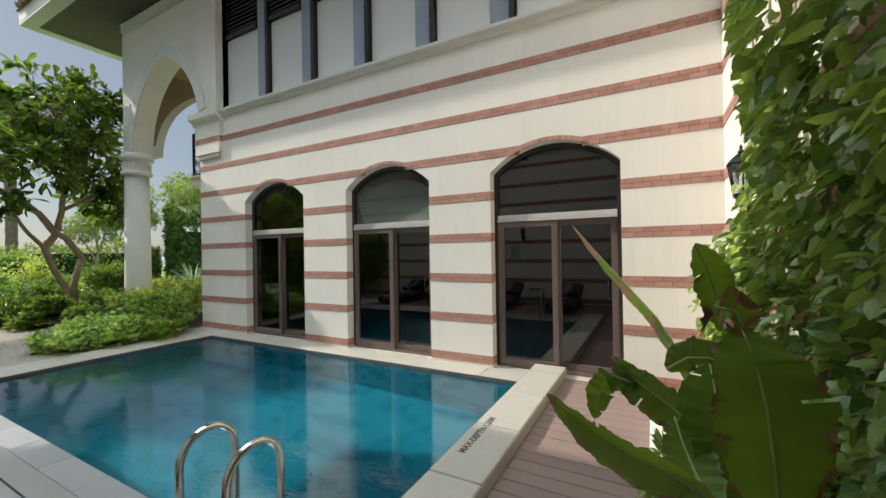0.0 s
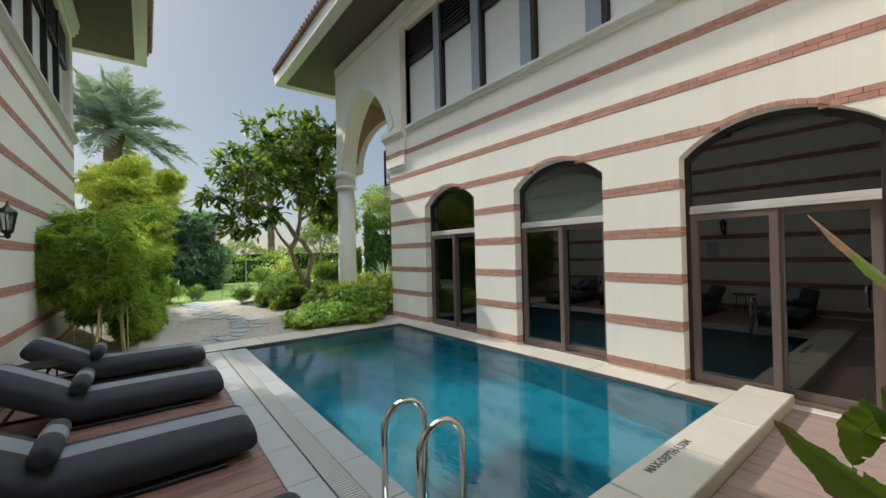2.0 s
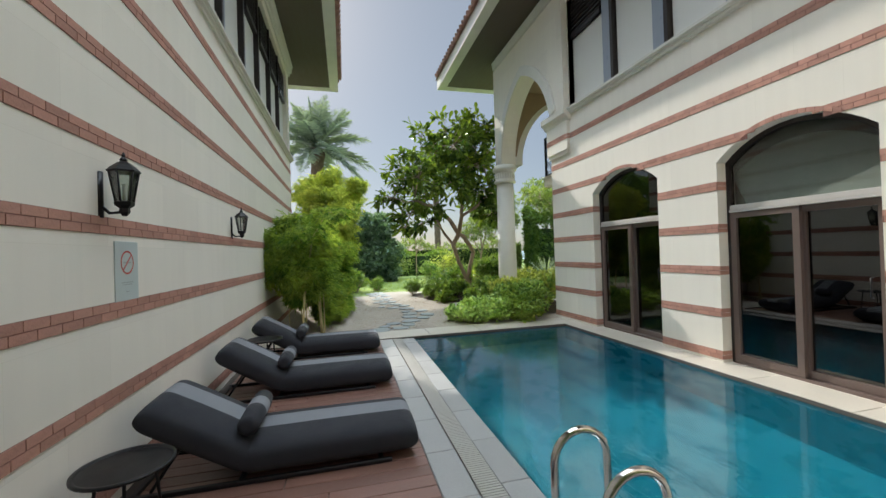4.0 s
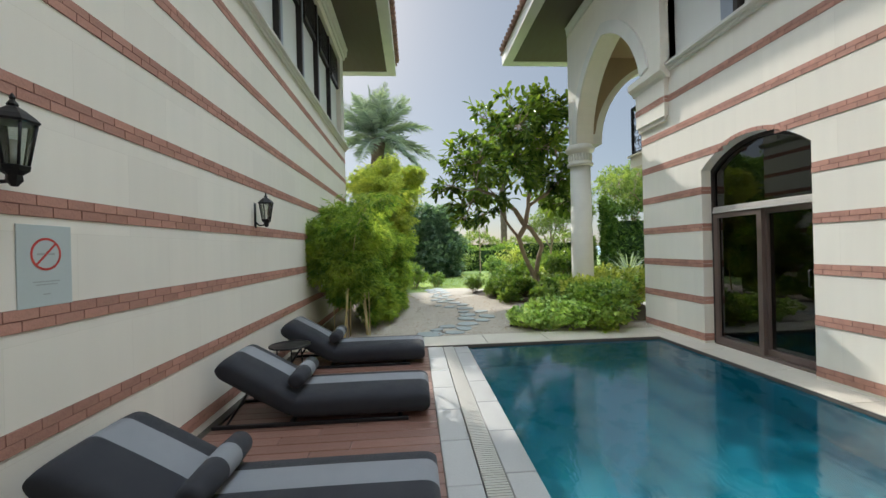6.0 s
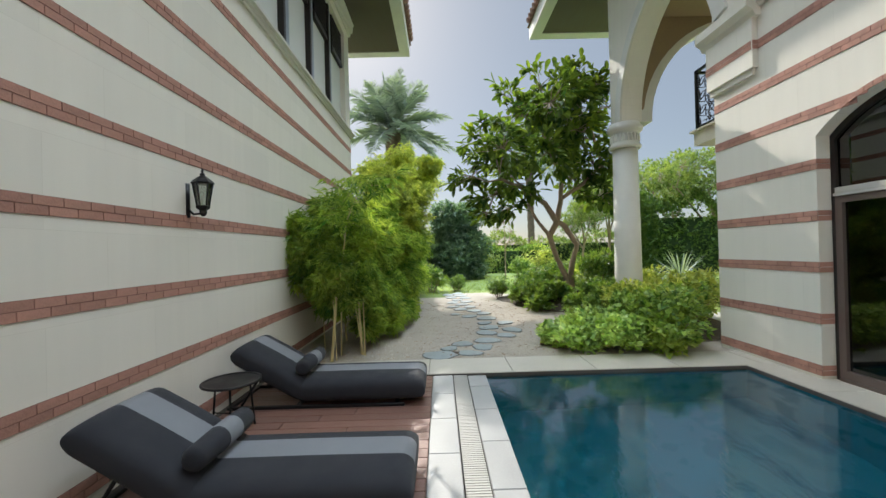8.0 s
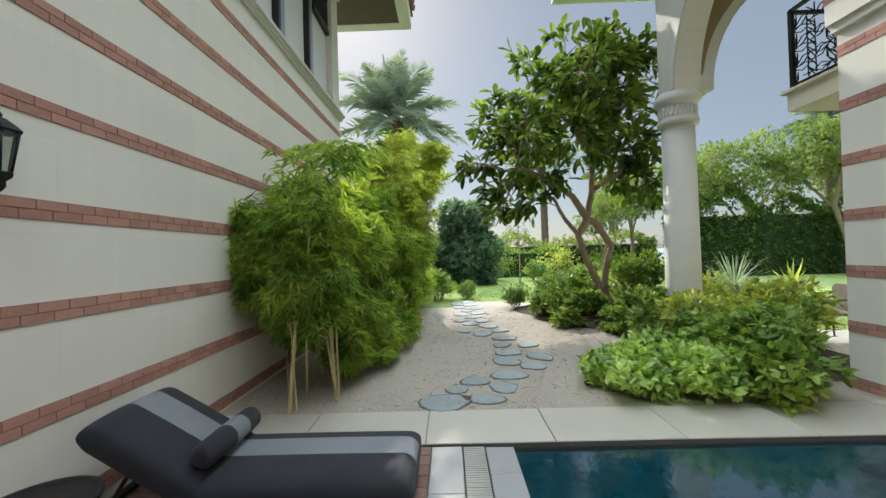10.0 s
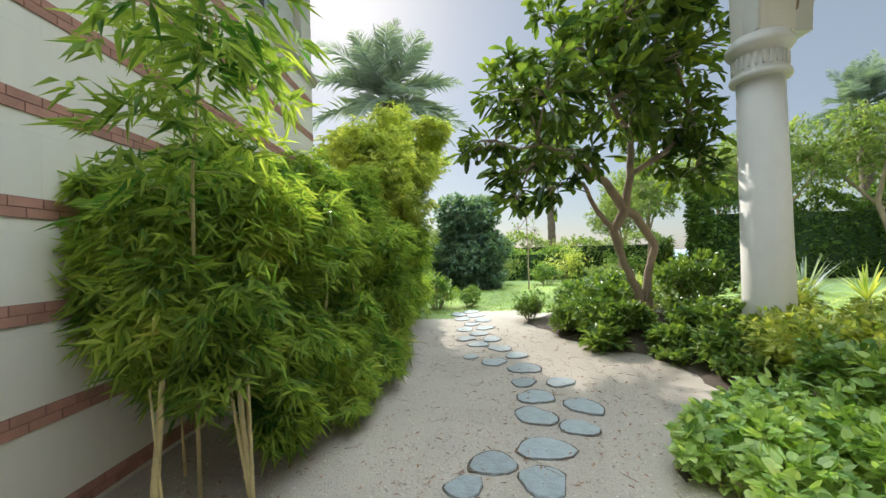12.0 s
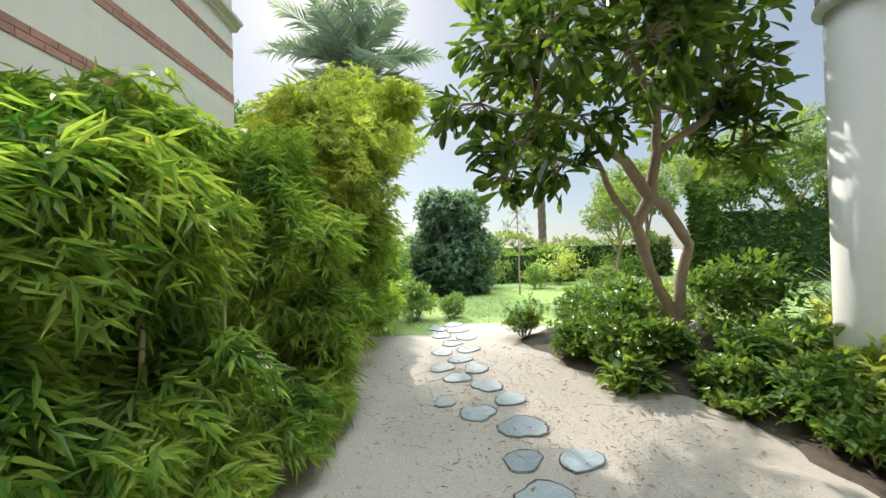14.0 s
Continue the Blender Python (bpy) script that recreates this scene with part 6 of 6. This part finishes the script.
def lounger(x):
    lg = thing("sun_lounger", (x, 0.1, ZS), "charcoal padded sun lounger with grey stripe on the timber deck", "sun lounger", "row of sun loungers")
    # seat pad
    r, sec = 0.09, []
    lo, hi = 0.03, 0.285
    front = [(-0.36 + r - r * math.sin(math.pi / 2 * k / 6), math.cos(math.pi / 2 * k / 6)) for k in range(6, -1, -1)]
    back = [(0.90 - r + r * math.sin(math.pi / 2 * k / 6), math.cos(math.pi / 2 * k / 6)) for k in range(0, 7)]
    mid, hh = (lo + hi) / 2, (hi - lo) / 2
    for y, q in front + [(0.1, 1.04), (0.3, 1.05), (0.5, 1.04)] + back:
        s = 0.45 + 0.55 * q
        sec.append((y, mid - hh * s, mid + hh * s))
    part("seat_pad", soft_slab(sec, 0.34, None, (-0.46, 0.16)), [M["fabric"], M["fabric_pale"]], lg)
    # raised back pad, built flat and tipped up
    sec = []
    L = 0.80
    for k in range(6, -1, -1):
        q = math.cos(math.pi / 2 * k / 6)
        sec.append((r - r * math.sin(math.pi / 2 * k / 6), 0.125 - 0.125 * (0.4 + 0.6 * q), 0.125 + 0.125 * (0.4 + 0.6 * q)))
    sec += [(0.3, -0.004, 0.256), (0.5, -0.004, 0.256)]
    for k in range(0, 7):
        q = math.cos(math.pi / 2 * k / 6)
        sec.append((L - r + r * math.sin(math.pi / 2 * k / 6), 0.125 - 0.125 * (0.4 + 0.6 * q), 0.125 + 0.125 * (0.4 + 0.6 * q)))
    bm = soft_slab(sec, 0.34, None, (-0.24, 0.42))
    bmesh.ops.transform(bm, matrix=Matrix.Translation((0, -0.34, 0.03)) @ Matrix.Rotation(math.pi, 4, "Z") @ Matrix.Rotation(radians(31), 4, "X"), verts=bm.verts)
    part("back_pad", bm, [M["fabric"], M["fabric_pale"]], lg)
    # bolster
    bm = bmesh.new()
    pr = [(-0.30, 0.035), (-0.295, 0.055), (-0.27, 0.072), (-0.12, 0.078), (0.035, 0.078), (0.27, 0.072), (0.295, 0.055), (0.30, 0.035)]
    seg = [(x_, r_) for x_, r_ in pr]
    rings = []
    for x_, r_ in seg:
        rings.append([bm.verts.new((x_, -0.30 + r_ * math.cos(2 * math.pi * k / 18), 0.385 + r_ * math.sin(2 * math.pi * k / 18))) for k in range(18)])
    for j, (a, b) in enumerate(zip(rings, rings[1:])):
        for k in range(18):
            f = bm.faces.new((a[k], a[(k + 1) % 18], b[(k + 1) % 18], b[k]))
            f.smooth = True
            f.material_index = 1 if j == 3 else 0
    for rg in (rings[0], rings[-1]):
        bm.faces.new(rg)
    bmesh.ops.recalc_face_normals(bm, faces=bm.faces[:])
    part("bolster", bm, [M["fabric"], M["fabric_pale"]], lg)
    # base: two runners, cross bars and a prop
    for s in (-1, 1):
        bm = bmesh.new()
        box(bm, s * 0.31 - 0.018, s * 0.31 + 0.018, -1.02, 0.70, 0.0, 0.032, 0.004)
        part("runner", bm, M["black_metal"], lg)
        bm = bmesh.new()
        tube(bm, [(s * 0.28, -0.90, 0.03), (s * 0.28, -0.72, 0.30)], 0.012, 6)
        part("prop", bm, M["black_metal"], lg)
    for y in (-1.0, -0.35, 0.62):
        bm = bmesh.new()
        box(bm, -0.29, 0.29, y - 0.018, y + 0.018, 0.001, 0.028, 0.003)
        part("crossbar", bm, M["black_metal"], lg)
    return lg


first = lounger(-6.70)
for x in (-5.02, -3.36, -1.70):
    copy_thing(first, Matrix.Translation((x, 0.1, ZS)))


def side_table(x, y):
    t = thing("side_table", (x, y, ZS), "round black metal side table between two loungers", "side table", "tables between the loungers")
    bm = bmesh.new()
    lathe(bm, [(0.225, 0.425), (0.235, 0.43), (0.235, 0.445), (0.215, 0.445), (0.21, 0.438)], sides=36)
    part("tabletop", bm, M["black_metal"], t)
    for k in range(3):
        a = 2 * math.pi * k / 3 + 0.4
        bm = bmesh.new()
        tube(bm, [(0.19 * math.cos(a), 0.19 * math.sin(a), 0.0), (0.15 * math.cos(a), 0.15 * math.sin(a), 0.424)], 0.009, 8)
        part("leg", bm, M["black_metal"], t)
    bm = bmesh.new()
    for k in range(3):
        a = 2 * math.pi * k / 3 + 0.4
        tube(bm, [(0, 0, 0.16), (0.174 * math.cos(a), 0.174 * math.sin(a), 0.16)], 0.006, 6)
    part("stretcher", bm, M["black_metal"], t)
    return t


tb = side_table(-5.92, -0.62)
copy_thing(tb, Matrix.Translation((-2.62, -0.72, ZS)))


def ladder():
    l = thing("pool_ladder", (-1.67, 1.56, -0.03), "polished steel pool ladder handrails rising from the coping", "pool ladder")
    for s in (0, 1):
        x = (-0.20, 0.20)[s]
        pts = [(x, -0.06, -0.02), (x, -0.06, 0.48)]
        for k in range(1, 12):
            a = math.pi - math.pi * k / 12
            pts.append((x, 0.095 + 0.155 * math.cos(a), 0.48 + 0.155 * math.sin(a)))
        pts += [(x, 0.25, 0.48), (x, 0.25, -1.1)]
        bm = bmesh.new()
        tube(bm, pts, 0.021, 14)
        part("rail", bm, M["steel"], l)
        bm = bmesh.new()
        lathe(bm, [(0.05, -0.012), (0.05, -0.004), (0.03, 0.008)], (x, -0.06), 20)
        part("flange", bm, M["steel"], l)
    for z in (-0.35, -0.62, -0.9):
        bm = bmesh.new()
        box(bm, -0.178, 0.178, 0.21, 0.29, z, z + 0.03, 0.004)
        part("tread", bm, M["steel"], l)


ladder()


def lantern(name, at, turn):
    l = thing(name, at, "black metal wall lantern with clear panes on the banded wall", "wall lantern", "wall lanterns")
    l.rotation_euler = (0, 0, turn)
    bm = bmesh.new()
    tube(bm, [(0, -0.012, -0.20), (0, -0.012, 0.10)], [0.03, 0.03], 8)
    box(bm, -0.03, 0.03, -0.015, 0.0, -0.16, 0.06, 0.004)
    part("wall_plate", bm, M["black_metal"], l)
    bm = bmesh.new()
    tube(bm, [(0, 0.0, -0.12), (0, 0.05, -0.17), (0, 0.12, -0.165), (0, 0.135, -0.12)], 0.010, 8)
    part("arm", bm, M["black_metal"], l)
    c = (0, 0.135)

    def hexring(r, z):
        return [(c[0] + r * math.cos(math.pi / 3 * k), c[1] + r * math.sin(math.pi / 3 * k), z) for k in range(6)]

    def hexed(levels):
        bm = bmesh.new()
        rg = [[bm.verts.new(p) for p in hexring(r, z)] for r, z in levels]
        for a, b in zip(rg, rg[1:]):
            for k in range(6):
                bm.faces.new((a[k], a[(k + 1) % 6], b[(k + 1) % 6], b[k]))
        bm.faces.new(rg[0][::-1])
        bm.faces.new(rg[-1])
        return bm
    part("base", hexed([(0.012, -0.19), (0.03, -0.165), (0.028, -0.14), (0.052, -0.12), (0.056, -0.10), (0.050, -0.095)]), M["black_metal"], l)
    part("roof", hexed([(0.088, 0.095), (0.092, 0.105), (0.070, 0.13), (0.035, 0.16), (0.018, 0.17), (0.022, 0.18), (0.008, 0.20), (0.012, 0.21), (0.003, 0.23)]), M["black_metal"], l)
    lo, hi = hexring(0.048, -0.095), hexring(0.078, 0.095)
    bm = bmesh.new()
    for a, b in zip(lo, hi):
        tube(bm, [a, b], 0.006, 5)
    part("cage", bm, M["black_metal"], l)
    for k in range(6):
        bm = bmesh.new()
        q = [lo[k], lo[(k + 1) % 6], hi[(k + 1) % 6], hi[k]]
        bm.faces.new([bm.verts.new((c[0] + (x - c[0]) * 0.96, c[1] + (y - c[1]) * 0.96, z)) for x, y, z in q])
        part("pane", bm, M["lamp_glass"], l).visible_shadow = False
    bm = bmesh.new()
    tube(bm, [(c[0], c[1], -0.09), (c[0], c[1], 0.02)], 0.012, 8)
    part("lamp_holder", bm, M["blind"], l)
    return l


lantern("wall_lantern", (-6.03, SY, 2.03), 0)
lantern("wall_lantern", (-3.05, SY, 2.04), 0)
lantern("wall_lantern", (EX, 3.58, 2.02), math.pi / 2)

sg = thing("sign", (-3.335, SY, 1.485), "pale wall sign with red no-smoking ring", "sign")
bm = bmesh.new()
box(bm, -0.15, 0.15, 0.0, 0.008, -0.21, 0.21, 0.002)
part("sign_plate", bm, M["sign"], sg)
bm = bmesh.new()
for k in range(32):
    a, b = 2 * math.pi * k / 32, 2 * math.pi * (k + 1) / 32
    bm.faces.new([bm.verts.new((r * math.cos(q), 0.0095, 0.06 + r * math.sin(q))) for r, q in ((0.085, a), (0.085, b), (0.073, b), (0.073, a))])
bm.faces.new([bm.verts.new(p) for p in ((-0.058, 0.0098, 0.110), (-0.050, 0.0098, 0.118), (0.058, 0.0098, 0.010), (0.050, 0.0098, 0.002))])
part("ring", bm, M["red"], sg)
for z, w, h in ((0.055, 0.05, 0.010), (-0.085, 0.075, 0.006), (-0.10, 0.06, 0.006), (-0.15, 0.02, 0.006)):
    bm = bmesh.new()
    box(bm, -w, w, 0.0085, 0.009, z, z + h)
    part("printed_line", bm, M["print"], sg)


def garden_chair(at, turn, label):
    c = thing("garden_chair", at, label, "garden chair", "terrace chairs")
    c.rotation_euler = (0, 0, turn)
    bm = bmesh.new()
    box(bm, -0.27, 0.27, -0.27, 0.27, 0.40, 0.44, 0.01)
    part("seat", bm, M["wicker"], c)
    bm = bmesh.new()
    prism(bm, [(-0.27, 0.44), (0.27, 0.44), (0.30, 0.78), (0.22, 0.84), (-0.22, 0.84), (-0.30, 0.78)], "y", -0.31, -0.28)
    part("backrest", bm, M["wicker"], c)
    for x in (-0.25, 0.25):
        bm = bmesh.new()
        box(bm, x - 0.02, x + 0.02, -0.28, 0.22, 0.62, 0.65, 0.006)
        part("armrest", bm, M["wicker"], c)
        for y in (-0.24, 0.24):
            bm = bmesh.new()
            tube(bm, [(x, y, 0.40), (x * 1.1, y * 1.15, 0.0)], 0.013, 6)
            part("leg", bm, M["black_metal"], c)
    return c


ch = garden_chair((-10.25, 6.95, 0.0), 2.9, "grey wicker garden chair on the white terrace")
copy_thing(ch, Matrix.Translation((-9.3, 7.6, 0.0)) @ Matrix.Rotation(2.2, 4, "Z"))
gt = thing("garden_table", (-9.7, 8.2, 0.0), "wooden garden table on the white terrace", "garden table")
bm = bmesh.new()
box(bm, -0.7, 0.7, -0.45, 0.45, 0.70, 0.74, 0.008)
part("tabletop", bm, M["wood"], gt)
for x in (-0.6, 0.6):
    for y in (-0.36, 0.36):
        bm = bmesh.new()
        box(bm, x - 0.03, x + 0.03, y - 0.03, y + 0.03, 0, 0.699)
        part("leg", bm, M["black_metal"], gt)


# ---- brick bands ----
BL, BH = 0.178, BAND / 2


def bands(wall, axis, face, out, spans_at, z0, count, near, label, pitch=PITCH):
    """Two courses of thin red bricks in every band, proud of the render. spans_at(z) gives runs along the wall; near(u, k) picks single pieces."""
    lengths, rest = {}, bmesh.new()
    back = bmesh.new()

    def put(bm, u0, u1, zz0, zz1, d0, d1):
        a, b = sorted((face + out * d0, face + out * d1))
        if axis == "x":
            return box(bm, u0, u1, a, b, zz0, zz1)
        return box(bm, a, b, u0, u1, zz0, zz1)
    made = 0
    for k in range(count):
        zb = z0 + k * pitch
        for s0, s1 in spans_at(zb + BH):
            put(back, s0, s1, zb, zb + BAND, -0.001, 0.0025)
        for row in (0, 1):
            za = zb + row * BH + 0.003
            zc = za + BH - 0.006
            for s0, s1 in spans_at((za + zc) / 2):
                u = math.floor(s0 / BL) * BL - (BL / 2 if row else 0)
                while u < s1:
                    a, b = max(u + 0.004, s0 + 0.001), min(u + BL - 0.004, s1 - 0.001)
                    if b - a > 0.012:
                        if near((a + b) / 2, k) and made < 300:
                            key = round(b - a, 3)
                            if key not in lengths:
                                bm = bmesh.new()
                                h = (b - a) / 2
                                if axis == "x":
                                    box(bm, -h, h, min(0, out * 0.007), max(0, out * 0.007), 0, zc - za)
                                else:
                                    box(bm, min(0, out * 0.007), max(0, out * 0.007), -h, h, 0, zc - za)
                                lengths[key] = mesh_of("brick", bm, M["brick"])
                            at = ((a + b) / 2, face, za) if axis == "x" else (face, (a + b) / 2, za)
                            share("brick", lengths[key], wall, at)
                            made += 1
                        else:
                            put(rest, a, b, za, zc, 0.0, 0.007)
                    u += BL
    o = part("brick_joints", back, M["mortar"], wall)
    part("brick_bands", rest, M["brick_far"], wall, label, "stuff")


def north_spans(z):
    out, x = [], NW
    for x0, x1 in ARCHES:
        a, b = x0, x1
        if z >= CROWN:
            continue
        if z > SPRING:
            c, h, w = (x0 + x1) / 2, CROWN - SPRING, (x1 - x0) / 2
            r = (w * w + h * h) / (2 * h)
            half = math.sqrt(max(r * r - (z - CROWN + r) ** 2, 0))
            a, b = c - half, c + half
        out.append((x, a))
        x = b
    return out + [(x, EX)]


bands(wn, "x", NY, -1, north_spans, BAND_N, 8, lambda u, k: u > -4.6 and k < 4, "red brick bands")
bands(ws, "x", SY, 1, lambda z: [(SW, EX)], BAND_S, 8, lambda u, k: -6.6 < u < -2.2 and k < 6, "red brick bands", PITCH_S)
bands(we, "y", EX, -1, lambda z: [(SY, NY)], BAND_N, 12, lambda u, k: u > 3.2 and k < 8, "red brick bands")
# bands turning into the door reveals and round the west corner
bm = bmesh.new()
for k in range(5):
    zb = BAND_N + k * PITCH
    if zb + BAND > SPRING:
        continue
    for x0, x1 in ARCHES:
        for row in (0, 1):
            za = zb + row * BH
            box(bm, x0 - 0.001, x0 + 0.003, NY + 0.002, NY + DEEP - 0.002, za + 0.002, za + BH - 0.002)
            box(bm, x1 - 0.003, x1 + 0.001, NY + 0.002, NY + DEEP - 0.002, za + 0.002, za + BH - 0.002)
for x0, x1 in ARCHES:
    head = arc(x0, x1, 22)
    c = (x0 + x1) / 2
    for (xa, za), (xb, zb) in zip(head, head[1:]):
        if min(za, zb) > 2.77:
            prism(bm, [(xa - 0.003, za + 0.001), (xa - 0.003, za + 0.052), (xb + 0.003, zb + 0.052), (xb + 0.003, zb + 0.001)], "y", NY - 0.011, NY - 0.0005)
part("reveal_bricks", bm, M["brick_far"], wn, kind="stuff")
bm = bmesh.new()
for k in range(8):
    for row in (0, 1):
        za = BAND_N + k * PITCH + row * BH
        for j in range(12):
            box(bm, NW - 0.005, NW + 0.001, NY + 0.002 + j * BL, NY + (j + 1) * BL - 0.004, za + 0.003, za + BH - 0.003)
part("side_bricks", bm, M["brick_far"], west_n, kind="stuff")
bm = bmesh.new()
for row in (0, 1):
    za = BAND_N + 7 * PITCH + row * BH
    for j in range(4):
        box(bm, -8.236 + j * 0.207, -8.236 + (j + 1) * 0.207 - 0.006, 5.149, 5.156, za + 0.003, za + BH - 0.003)
    for j in range(2):
        box(bm, -8.237, -8.229, 5.157 + j * 0.22, 5.157 + (j + 1) * 0.22 - 0.006, za + 0.003, za + BH - 0.003)
    box(bm, -7.401, -7.394, 5.157, 5.226, za + 0.003, za + BH - 0.003)
piece("corbel_bricks", bm, M["brick_far"], "red brick band round the corbel", "brick band", kind="structure")
